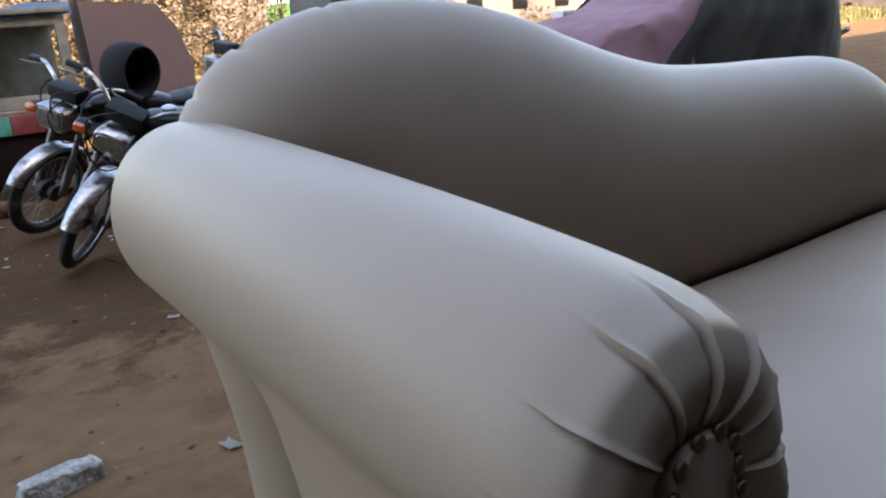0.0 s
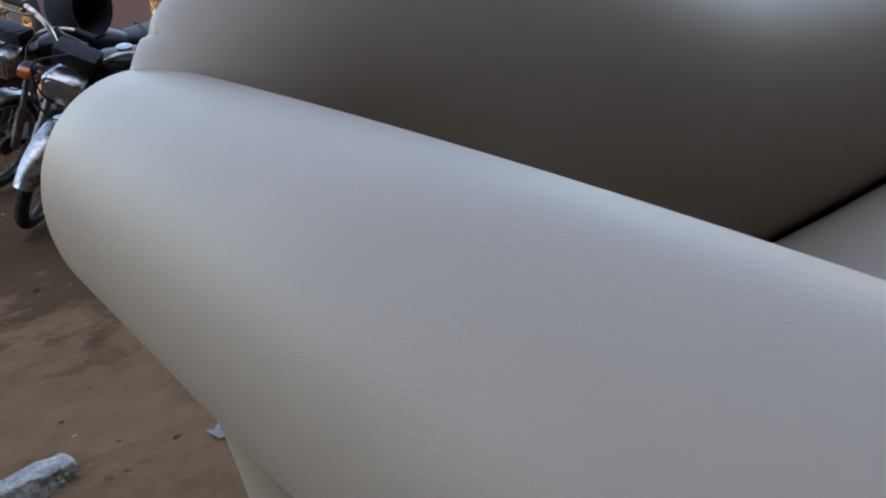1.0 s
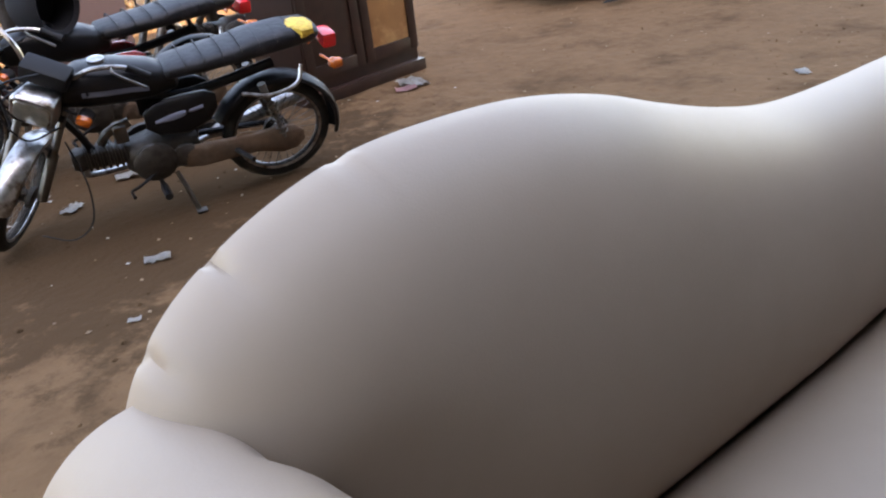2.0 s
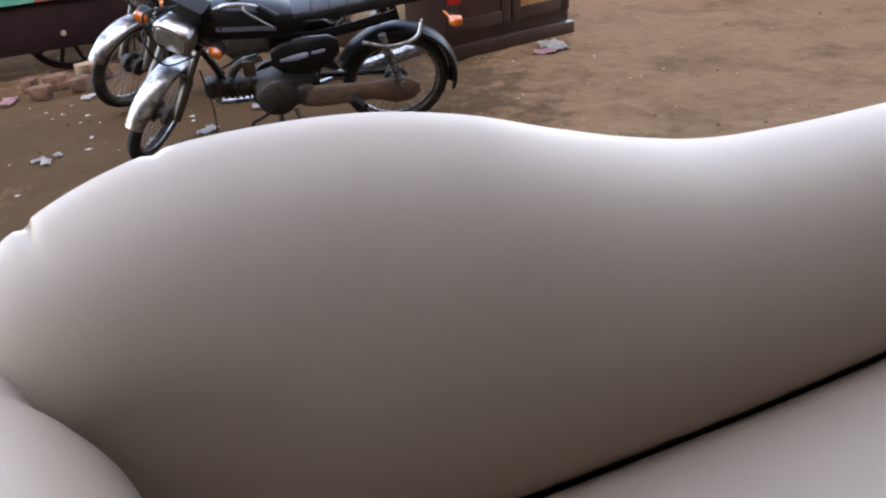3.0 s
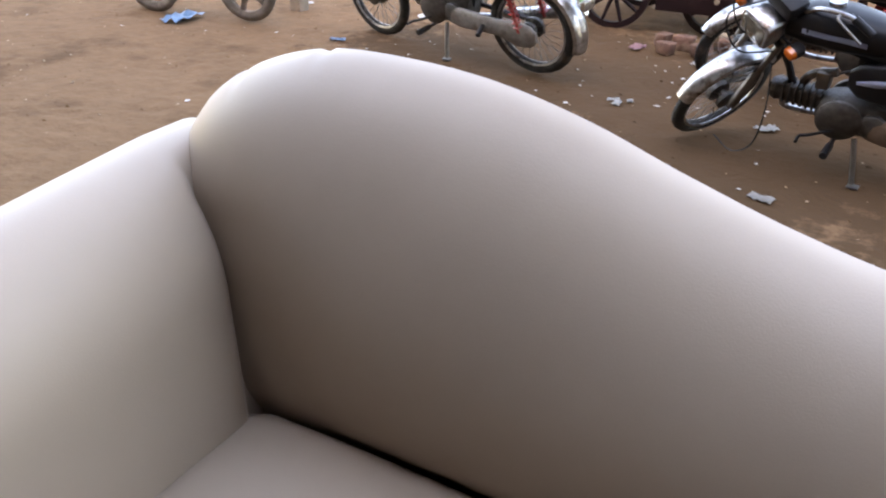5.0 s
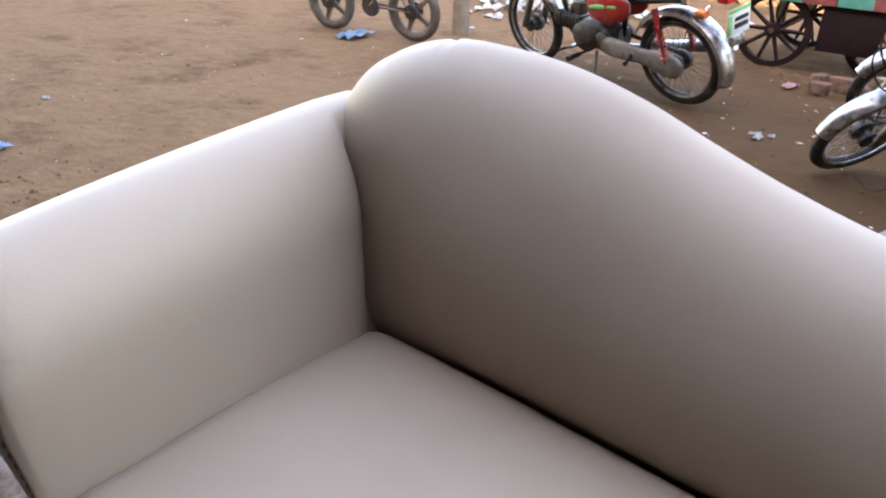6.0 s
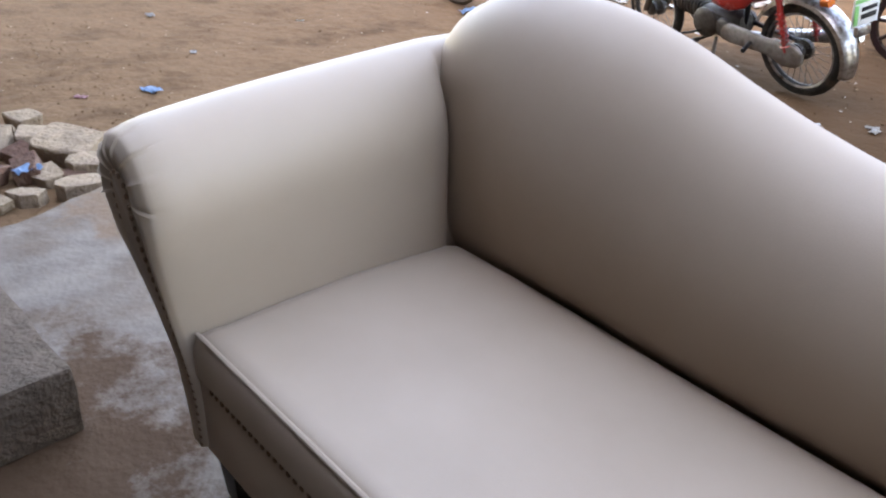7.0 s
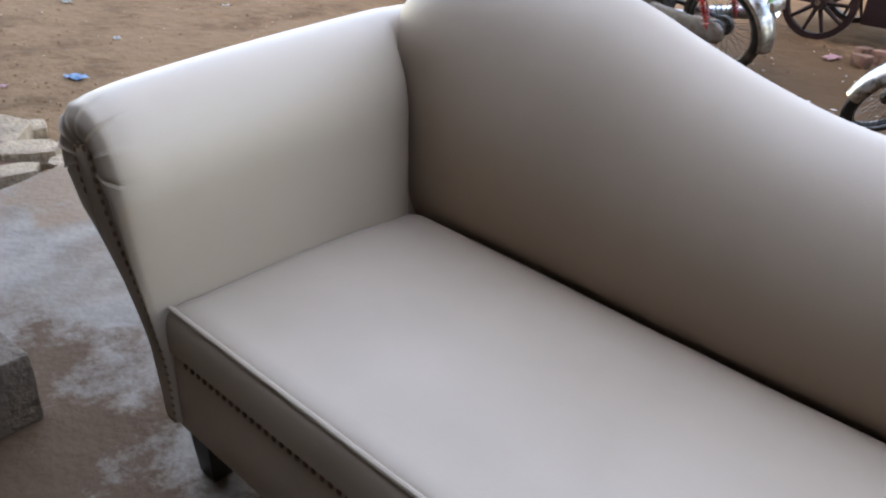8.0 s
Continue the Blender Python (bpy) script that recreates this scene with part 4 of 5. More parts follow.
    box(bm, (0.13, 0.02, 0.485), (0.06, 0.07, 0.09), 0.012)
    part("carburettor", bm, M_STEEL, eng)
    # exhaust, chain case, stands, pegs
    bm = bmesh.new()
    tube(bm, smooth_path([(0.30, -0.03, 0.33), (0.31, -0.09, 0.24), (0.16, -0.14, 0.20), (-0.15, -0.15, 0.22), (-0.30, -0.155, 0.25)], 6), 0.016, 8)
    tube(bm, [(-0.28, -0.155, 0.25), (-0.34, -0.157, 0.265), (-0.80, -0.165, 0.36), (-0.84, -0.166, 0.37)], [0.018, 0.036, 0.040, 0.022], 14)
    part("exhaust", bm, M_CHROME, bike)
    bm = bmesh.new()
    hull(bm, [(-0.10, 0.105, 0.315, 0.018, 0.05), (-0.18, 0.108, 0.31, 0.024, 0.062), (-0.45, 0.110, 0.30, 0.022, 0.05), (-0.58, 0.110, 0.285, 0.024, 0.078), (-0.66, 0.110, 0.28, 0.022, 0.065), (-0.70, 0.110, 0.28, 0.012, 0.03)], 16, 3)
    part("chain_case", bm, M_RUSTY if not rail else M_ALLOY, bike, "dust-caked steel chain case")
    bm = bmesh.new()
    tube(bm, [(0.02, -0.28, 0.235), (0.02, -0.18, 0.235), (0.02, -0.17, 0.235), (0.02, 0.17, 0.235), (0.02, 0.18, 0.235), (0.02, 0.28, 0.235)], [0.018, 0.018, 0.010, 0.010, 0.018, 0.018], 8)
    part("foot_peg_bar", bm, M_BLACKPLASTIC, bike)
    for y in (-1, 1):
        bm = bmesh.new()
        tube(bm, [(-0.34, y * 0.10, 0.30), (-0.40, y * 0.24, 0.29)], 0.014, 8)
        part("passenger_peg", bm, M_BLACKPLASTIC, bike)
    bm = bmesh.new()
    tube(bm, smooth_path([(0.0, 0.12, 0.30), (0.12, 0.15, 0.25), (0.16, 0.16, 0.24), (0.16, 0.22, 0.24)], 4), 0.008, 6)
    part("gear_lever", bm, M_BLACKPLASTIC, bike)
    bm = bmesh.new()
    tube(bm, smooth_path([(-0.06, 0.10, 0.25), (-0.08, 0.14, 0.18), (-0.11, 0.20, 0.055), (-0.118, 0.21, 0.062)], 5), 0.012, 8)
    box(bm, (-0.118, 0.21, 0.058), (0.05, 0.035, 0.010), 0.003)
    part("side_stand", bm, M_STEEL, bike, "steel side stand, folded out")
    return bike


def bike_pose(front, rear, lean, size, tall=1.0):
    """Stands a bike with its wheels on two ground points, leaning to its left."""
    f, r = Vector(front), Vector(rear)
    mid = (f + r) / 2
    head = math.degrees(math.atan2(f.y - r.y, f.x - r.x))
    z = ground_height(mid.x, mid.y) + 0.004
    return Matrix.Translation((mid.x, mid.y, z)) @ pose(0, 0, 0, 0, 0, head) @ Matrix.Rotation(radians(-lean), 4, "X") @ Matrix.Diagonal((size, size * tall, size * tall, 1))


motorbike(bike_pose((0.203, 2.737), (1.223, 2.532), 15, 0.815, 0.955), "black motorbike with dented chrome mudguard and torn seat", M_BLACKPAINT, M_VINYL, M_BLACKPAINT, steer=64, head=0.34, tape=True, stripes=M_BLUEGREY, loose=True)
motorbike(bike_pose((0.19, 3.56), (1.30, 3.50), 13, 0.90, 0.92), "black motorbike with red trim standing behind the dented one", M_BLACKPAINT, M_VINYL, M_REDPAINT, steer=40)
motorbike(bike_pose((-1.97, 3.66), (-0.78, 3.30), 13, 0.99, 0.88), "red motorbike with navy seat, grab rail and white plate", M_REDPAINT, M_VINYLBLUE, M_REDPAINT, steer=-4, plate=True, rail=True, stripes=M_GREEN)
motorbike(bike_pose((1.35, 4.35), (2.45, 4.45), 8, 0.96), "red motorbike parked behind the black ones", M_REDPAINT, M_VINYL, M_REDPAINT, rail=True, steer=6)
motorbike(bike_pose((11.2, 5.8), (10.2, 4.9), 8, 1.0), "dark motorbike parked beyond the covered car", M_BLACKPAINT, M_VINYLBLUE, M_BLACKPAINT, rail=True)


def make_helmet_basket():
    """Round black bag hung from the handlebar of the second bike."""
    bm = bmesh.new()
    rows = []
    for k in range(40):
        a = 2 * math.pi * k / 40
        rows.append([((0.115 + dr) * math.cos(a), y, (0.125 + dr) * math.sin(a)) for dr, y in ((0, -0.085), (0.014, -0.06), (0.018, 0), (0.014, 0.06), (0, 0.085), (-0.018, 0.07), (-0.022, 0), (-0.018, -0.07))])
    rings(bm, rows + [rows[0]], True, False)
    bmesh.ops.remove_doubles(bm, verts=bm.verts, dist=1e-5)
    lathe(bm, [(0.02, 0.05), (0.10, 0.045), (0.108, 0.06), (0.02, 0.075)], 28)
    ob = part("handlebar_bag", bm, M_BAG)
    ob.matrix_world = pose(0.655, 3.34, 0.675, 8, 4, 28)
    tagged(ob, "round black bag hanging from a motorbike handlebar", "bag")


make_helmet_basket()


# ---- small dusty bicycle ----
def make_bicycle():
    f, r = Vector((-3.64, 3.42)), Vector((-2.90, 3.52))
    mid = (f + r) / 2
    head = math.degrees(math.atan2(f.y - r.y, f.x - r.x))
    b = thing("bicycle", Matrix.Translation((mid.x, mid.y, ground_height(mid.x, mid.y))) @ pose(0, 0, 0, -6, 0, head), "small dusty grey bicycle with five-spoke wheels", "bicycle")
    wheel(b, "front_wheel", (0.37, 0, 0.215), Matrix(), tyre=M_RUBBER_DUSTY, rim_mat=M_RUBBER_DUSTY, R=0.215, mag=5)
    wheel(b, "rear_wheel", (-0.37, 0, 0.215), Matrix(), tyre=M_RUBBER_DUSTY, rim_mat=M_RUBBER_DUSTY, R=0.215, mag=5)
    bm = bmesh.new()
    tube(bm, [(0.30, 0, 0.52), (-0.02, 0, 0.22), (-0.16, 0, 0.50)], 0.018, 8)
    tube(bm, [(0.30, 0, 0.50), (-0.14, 0, 0.42)], 0.016, 8)
    for y in (-0.05, 0.05):
        tube(bm, [(-0.02, y * 0.6, 0.22), (-0.37, y, 0.215), (-0.15, y * 0.4, 0.46)], 0.010, 6)
        tube(bm, [(0.30, y, 0.45), (0.37, y, 0.215)], 0.012, 6)
    part("frame", bm, M_RUBBER_DUSTY, b)
    bm = bmesh.new()
    tube(bm, smooth_path([(0.22, -0.22, 0.66), (0.28, -0.1, 0.64), (0.29, 0, 0.56), (0.28, 0.1, 0.64), (0.22, 0.22, 0.66)], 5), 0.010, 6)
    part("handlebar", bm, M_STEEL, b)
    bm = bmesh.new()
    hull(bm, [(-0.05, 0, 0.545, 0.03, 0.015), (-0.15, 0, 0.55, 0.06, 0.025), (-0.26, 0, 0.56, 0.07, 0.03), (-0.28, 0, 0.56, 0.05, 0.02)], 14, 2.4)
    part("saddle", bm, M_BLACKPLASTIC, b)
    bm = bmesh.new()
    lathe(bm, [(0.01, 0.03), (0.075, 0.03), (0.075, 0.04), (0.01, 0.04)], 20, Matrix.Translation((-0.02, 0, 0.22)))
    tube(bm, [(-0.02, -0.05, 0.22), (0.06, -0.06, 0.14), (0.06, -0.13, 0.14)], 0.008, 6)
    tube(bm, [(-0.02, 0.05, 0.22), (-0.10, 0.06, 0.30), (-0.10, 0.13, 0.30)], 0.008, 6)
    part("crank", bm, M_STEEL, b)


make_bicycle()


def make_post():
    bm = bmesh.new()
    rows = [[(a * w + 0.012 * noise.noise(Vector((z * 3, 0, 0))), b * w, z) for a, b in ((-1, -0.7), (-0.8, -1), (0.8, -1), (1, -0.7), (1, 0.8), (-1, 0.8))] for z, w in ((-0.06, 0.052), (0.5, 0.05), (1.2, 0.048), (2.6, 0.045))]
    rings(bm, rows)
    ob = part("post", bm, M_OLDWOOD)
    ob.matrix_world = Matrix.Translation((-2.84, 3.98, ground_height(-2.84, 3.98)))
    tagged(ob, "weathered wooden post set in the dirt", "post")


make_post()


def make_dead_tree():
    bm = bmesh.new()
    tube(bm, smooth_path([(0, 0, -0.06), (0.02, 0, 0.6), (0.01, 0.02, 1.2), (0.05, 0.02, 2.2)], 5), [0.085] * 6 + [0.075] * 5 + [0.06] * 5, 10)
    for v in bm.verts:
        v.co += Vector((0.012, 0.012, 0)) * noise.noise(v.co * 7)
    ob = part("dead_tree", bm, M_BARKDARK)
    ob.matrix_world = Matrix.Translation((0.95, 5.72, ground_height(0.95, 5.72)))
    tagged(ob, "dark bare dead tree beside the leaning board", "tree")


make_dead_tree()


# ---- vendor's cart ----
def make_cart():
    cart = thing("cart", pose(-0.30, 5.05, -0.11), "four-wheeled vendor's cart painted in turquoise and red bands", "cart")
    L, W, ZB = 1.85, 0.95, 0.44
    bm = bmesh.new()
    box(bm, (0, 0, ZB + 0.115), (L, W, 0.03), 0.004)
    box(bm, (0, 0, ZB - 0.02), (L - 0.1, 0.06, 0.07), 0.006)
    for x in (-0.7, 0.0, 0.7):
        box(bm, (x, 0, ZB + 0.05), (0.06, W - 0.06, 0.08), 0.006)
    part("deck", bm, M_OLDWOOD, cart)
    bm = bmesh.new()
    box(bm, (0.36, -W / 2 + 0.03, ZB - 0.15), (L * 0.58, 0.02, 0.28), 0.004)
    part("under_board", bm, M_MAROON, cart, "dark maroon board below the deck")
    for y in (-1, 1):
        for k in range(9):
            bm = bmesh.new()
            box(bm, (-L / 2 + (k + 0.5) * L / 9, y * (W / 2 - 0.006), ZB + 0.05), (L / 9 - 0.003, 0.028, 0.115), 0.004)
            part("side_board", bm, (M_TURQ, M_CARTRED)[k % 2], cart)
    for x in (-0.46, 0.20, 0.80):
        for y in (-1, 1):
            bm = bmesh.new()
            rows = []
            for k in range(36):
                a = 2 * math.pi * k / 36
                rows.append([(r * math.cos(a), yy, r * math.sin(a)) for r, yy in ((0.24, -0.02), (0.24, 0.02), (0.20, 0.022), (0.20, -0.022))])
            rings(bm, rows + [rows[0]], True, False)
            bmesh.ops.remove_doubles(bm, verts=bm.verts, dist=1e-5)
            lathe(bm, [(0.012, -0.05), (0.045, -0.045), (0.05, 0), (0.045, 0.045), (0.012, 0.05)], 14)
            w = part("wheel", bm, M_MAROON, cart, "spoked wooden wheel painted dark maroon")
            w.location = (x, y * (W / 2 - (0.05 if x < 0 else 0.14)), 0.24)
            for k in range(10):
                a = 2 * math.pi * k / 10
                bm = bmesh.new()
                tube(bm, [(0.04 * math.cos(a), 0, 0.04 * math.sin(a)), (0.205 * math.cos(a), 0, 0.205 * math.sin(a))], [0.017, 0.012], 6)
                part("spoke", bm, M_MAROON, w)
    for x in (-0.46, 0.20, 0.80):
        bm = bmesh.new()
        tube(bm, [(x, -W / 2, 0.24), (x, W / 2, 0.24)], 0.016, 8)
        part("axle", bm, M_OLDWOOD, cart)
        for y in (-0.3, 0.3):
            bm = bmesh.new()
            box(bm, (x, y, 0.34), (0.05, 0.05, 0.2), 0.004)
            part("bracket", bm, M_OLDWOOD, cart)
    # showcase on the deck
    case = thing("showcase", pose(0.16, 5.0, -0.11 + ZB + 0.131), "cream wood-framed glass showcase standing on the cart", "showcase")
    sx, sy, sz = 0.98, 0.62, 0.56
    bm = bmesh.new()
    for x in (-1, 0, 1):
        for y in (-1, 1):
            if x == 0 and y == 1:
                continue
            box(bm, (x * (sx / 2 - 0.03), y * (sy / 2 - 0.03), sz / 2), (0.06, 0.06, sz), 0.004)
    for z in (0.04, sz - 0.03):
        for y in (-1, 1):
            box(bm, (0, y * (sy / 2 - 0.028), z), (sx - 0.12, 0.05, 0.08), 0.004)
        for x in (-1, 1):
            box(bm, (x * (sx / 2 - 0.028), 0, z), (0.05, sy - 0.12, 0.08), 0.004)
    part("case_frame", bm, M_CREAMWOOD, case)
    bm = bmesh.new()
    box(bm, (0, 0, sz + 0.02), (sx + 0.06, sy + 0.06, 0.035), 0.006)
    part("case_top", bm, M_CREAMWOOD, case)
    # cream boards inside; their pale colour stands in for reflections on the panes
    bm = bmesh.new()
    box(bm, (0, 0, 0.012), (sx - 0.13, sy - 0.13, 0.02), 0.002)
    box(bm, (0, 0.22, sz / 2), (sx - 0.13, 0.012, sz - 0.12), 0.002)
    part("case_board", bm, M_CREAMWOOD, case)
    for x in (-0.235, 0.235):
        bm = bmesh.new()
        box(bm, (x, -sy / 2 + 0.028, sz / 2), (0.40, 0.004, sz - 0.16), 0)
        p = part("pane", bm, M_GLASS, case)
        p.visible_shadow = False
    bm = bmesh.new()
    rows = []
    for k in range(15):
        rows.append([(-0.50 + k / 14 * 1.0, -0.33 + 0.66 * j / 8, 0.05 + 0.03 * noise.noise(Vector((k * 0.5, j * 0.5, 0))) - 0.06 * (j in (0, 8))) for j in range(9)])
    rings(bm, rows, False, False)
    bmesh.ops.solidify(bm, geom=bm.faces[:], thickness=0.004)
    cl = part("blue_sheet", bm, M_BLUE)
    cl.matrix_world = pose(0.20, 5.0, -0.11 + ZB + 0.131 + 0.56)
    tagged(cl, "crumpled blue plastic sheet on the showcase", "sheet")


make_cart()


def make_leaning_sheet():
    bm = bmesh.new()
    out = [(-0.36, 0), (0.34, 0), (0.38, 0.45), (0.40, 0.76), (0.33, 1.02), (0.20, 1.20), (-0.36, 1.25)]
    rings(bm, [[(x, y, z) for x, z in out] for y in (-0.008, 0.008)])
    ob = part("board", bm, M_SHEET, smooth=False)
    ob.matrix_world = Matrix.Translation((1.29, 5.42, ground_height(1.29, 5.42))) @ pose(0, 0, 0, -7, 0, 4)
    tagged(ob, "reddish brown sheet board leaning upright in the yard", "board")


make_leaning_sheet()


# ---- cabinet in the yard ----
def make_cabinet():
    c = thing("cabinet", Matrix.Translation((2.22, 3.60, ground_height(2.2, 3.6) - 0.005)) @ pose(0, 0, 0, 0, 0, 7), "dark brown wooden cabinet with an orange veneer door panel", "cabinet")
    w, d, h = 0.86, 0.46, 1.20
    bm = bmesh.new()
    box(bm, (0, 0.02, h / 2 + 0.03), (w, d, h), 0.006)
    body = part("body", bm, M_WOOD, c)
    bm = bmesh.new()
    box(bm, (0, 0, 0.035), (w + 0.03, d + 0.05, 0.07), 0.008)
    part("plinth", bm, M_WOOD, c)
    bm = bmesh.new()
    box(bm, (0, 0, h + 0.045), (w + 0.05, d + 0.06, 0.03), 0.008)
    part("cornice", bm, M_WOOD, c)
    for x in (-0.215, 0.215):
        bm = bmesh.new()
        for dx in (-1, 1):
            box(bm, (x + dx * 0.178, -d / 2 + 0.012, h / 2 + 0.06), (0.06, 0.024, h - 0.16), 0.004)
        for z in (0.175, h - 0.055):
            box(bm, (x, -d / 2 + 0.012, z), (0.296, 0.024, 0.07), 0.004)
        door = part("door", bm, M_WOOD, body)
        bm = bmesh.new()
        box(bm, (x, -d / 2 + 0.016, h / 2 + 0.06), (0.294, 0.012, h - 0.30), 0.003)
        part("door_panel", bm, M_PANELWOOD if x > 0 else M_WOOD, door, "glossy orange veneer panel" if x > 0 else "")


make_cabinet()


# ---- covered car ----
def car_height(u):
    """Roof line of a small hatchback, from its nose (0) to its tail (1)."""
    pts = [(0, 0.62), (0.03, 0.74), (0.10, 0.82), (0.26, 0.90), (0.30, 0.95), (0.42, 1.30), (0.50, 1.38), (0.80, 1.37), (0.92, 1.28), (0.98, 1.02), (1.0, 0.90)]
    for (a, h0), (b, h1) in zip(pts, pts[1:]):
        if u <= b:
            return h0 + (h1 - h0) * (u - a) / (b - a)
    return pts[-1][1]


def cover(name, material, u0, u1, grow, low, parent, label, seed, fold, sweep=0.0):
    L, W = 3.25, 1.42
    rows = []
    steps = 60
    for i in range(steps + 1):
        u = u0 + (u1 - u0) * i / steps
        h = car_height(min(1, max(0, u))) + grow
        x = u * L
        half = (W / 2 + grow) * (1 - 0.25 * max(0, 0.10 - u) / 0.10 - 0.15 * max(0, u - 0.93) / 0.07)
        row = []
        n = 40
        for k in range(n + 1):
            v = 2 * k / n - 1
            a = abs(v)
            if a > 0.42:
                t = (a - 0.42) / 0.58
                z = (h - 0.05) * (1 - t) + low * t
                tuck = max(0, z - 0.75) / 0.6
                y = half - 0.16 * tuck + 0.05 * t
            else:
                t = a / 0.42
                y = t * (half - 0.16 * max(0, h - 0.8) / 0.6)
                z = h - 0.05 * t ** 3
            t2 = max(0, (a - 0.42) / 0.58)
            f = fold * t2 * (math.sin(x * 9 + 2 * math.sin(x * 3.1 + seed) + seed) * 0.6 + noise.noise(Vector((x * 5, seed, v * 1.5))))
            w = 0.020 * noise.noise(Vector((x * 5 + v * 4, v * 7, seed + 4))) + 0.02 * noise.noise(Vector((x * 1.5 + v * 3, v * 2, seed + 9)))
            row.append((x - sweep * L * t2 * (1 - i / steps) + 0.03 * noise.noise(Vector((v * 9, seed, i * 0.05))), math.copysign(y + f + w, v), z + w * (a < 0.5)))
        rows.append(row)
    bm = bmesh.new()
    rings(bm, rows, False, False)
    ends = [[bm.verts.new((p[0] + (-0.05 if i == 0 else 0.05), p[1] * 0.97, max(low, p[2] * 0.45))) for p in rows[i]] for i in (0, -1)]
    bm.verts.ensure_lookup_table()
    n1 = len(rows[0])
    first = bm.verts[:n1]
    last = bm.verts[(len(rows) - 1) * n1:len(rows) * n1]
    for a, b in ((first, ends[0]), (last, ends[1])):
        for k in range(n1 - 1):
            bm.faces.new((a[k], a[k + 1], b[k + 1], b[k]))
    return part(name, bm, material, parent, label)


def make_car():
    car = thing("covered_car", Matrix.Translation((4.55, 4.42, ground_height(5, 4.4))) @ pose(0, 0, 0, 0, 0, -3), "small parked car under mauve cloth and black tarpaulin", "car")
    cover("cloth_cover", M_TARP, 0.0, 0.80, 0.02, 0.16, car, "wrinkled mauve cloth cover", 2.0, 0.04)
    cover("tarpaulin", M_TARPDARK, 0.48, 1.02, 0.10, 0.04, car, "creased black tarpaulin hanging to the ground", 7.0, 0.075, 0.46)
    for x in (0.55, 2.65):
        for y in (-1, 1):
            bm = bmesh.new()
            lathe(bm, [(0.12, -0.07), (0.25, -0.07), (0.265, -0.05), (0.265, 0.05), (0.25, 0.07), (0.12, 0.07)], 28, Matrix.Translation((x, y * 0.60, 0.265)))
            part("wheel", bm, M_RUBBER, car)
    bm = bmesh.new()
    hull(bm, [(0.06, 0, 0.42, 0.55, 0.16), (0.3, 0, 0.48, 0.62, 0.26), (2.9, 0, 0.48, 0.62, 0.26), (3.2, 0, 0.45, 0.58, 0.2)], 20, 5)
    part("body", bm, M_BLACKPAINT, car)
    bm = bmesh.new()
    rock(bm, (0, 0, 0.06), (0.26, 0.2, 0.15), 77, 0.35)
    bag = part("plastic_bag", bm, M_WHITE)
    bag.matrix_world = pose(5.0, 4.75, ground_height(5, 4.4) + 0.80)
    tagged(bag, "crumpled white plastic bag on the car cover", "bag")


make_car()


# ---- litter ----
def make_litter():
    rng = random.Random(5)
    known = [(0.415, 2.945, 0.10, M_PAPER), (-0.27, 2.99, 0.07, M_PAPER), (-0.22, 3.04, 0.05, M_PAPER), (0.48, 2.17, 0.09, M_PAPER), (2.40, 3.17, 0.20, M_PAPER), (2.30, 3.10, 0.12, M_PINK),
             (-2.62, 0.49, 0.11, M_BLUE), (-4.27, 1.19, 0.09, M_PAPER), (-3.2, 0.98, 0.06, M_PAPER), (-3.74, 2.02, 0.05, M_PAPER), (-1.21, 3.11, 0.09, M_PAPER), (0.93, 1.97, 0.08, M_PAPER),
             (0.74, 3.14, 0.14, M_PAPER), (1.27, 1.97, 0.04, M_PAPER), (-0.30, 3.04, 0.06, M_PAPER), (-2.10, 3.35, 0.09, M_BLUE), (-0.34, 2.27, 0.05, M_PAPER), (-0.45, 4.1, 0.12, M_PINK),
             (-1.80, -0.285, 0.09, M_BLUE), (0.26, 1.77, 0.04, M_PAPER), (-3.3, 3.3, 0.28, M_BLUE), (3.46, 1.42, 0.09, M_PAPER), (0.10, 0.82, 0.05, M_PAPER), (-0.05, 3.95, 0.10, M_PAPER), (-2.72, 0.20, 0.06, M_PINK)]
    for k, (x, y, s, m) in enumerate(known):
        bm = bmesh.new()
        n = 6
        ph = rng.uniform(0, 6.28)
        rows = [[(s * (i / n - 0.5) * (1 + 0.12 * noise.noise(Vector((k, i * 0.6, 0)))), s * 0.6 * (j / n - 0.5), s * 0.16 * (0.5 + noise.noise(Vector((i * 0.7, j * 0.7, k * 3.3))))) for j in range(n + 1)] for i in range(n + 1)]
        rings(bm, rows, False, False)
        bmesh.ops.solidify(bm, geom=bm.faces[:], thickness=0.0015)
        bmesh.ops.rotate(bm, verts=bm.verts, matrix=Matrix.Rotation(ph, 3, "Z"))
        ob = part("litter", bm, m)
        ob.matrix_world = Matrix.Translation((x, y, ground_height(x, y) + 0.005 + (0.05 if x < -1.7 and y < 0 else 0)))
        word = {M_PAPER: "crumpled white scrap", M_PINK: "pinkish torn wrapper", M_BLUE: "blue plastic wrapper"}[m]
        tagged(ob, word + " lying on the dirt", "litter", "litter in the yard")


make_litter()


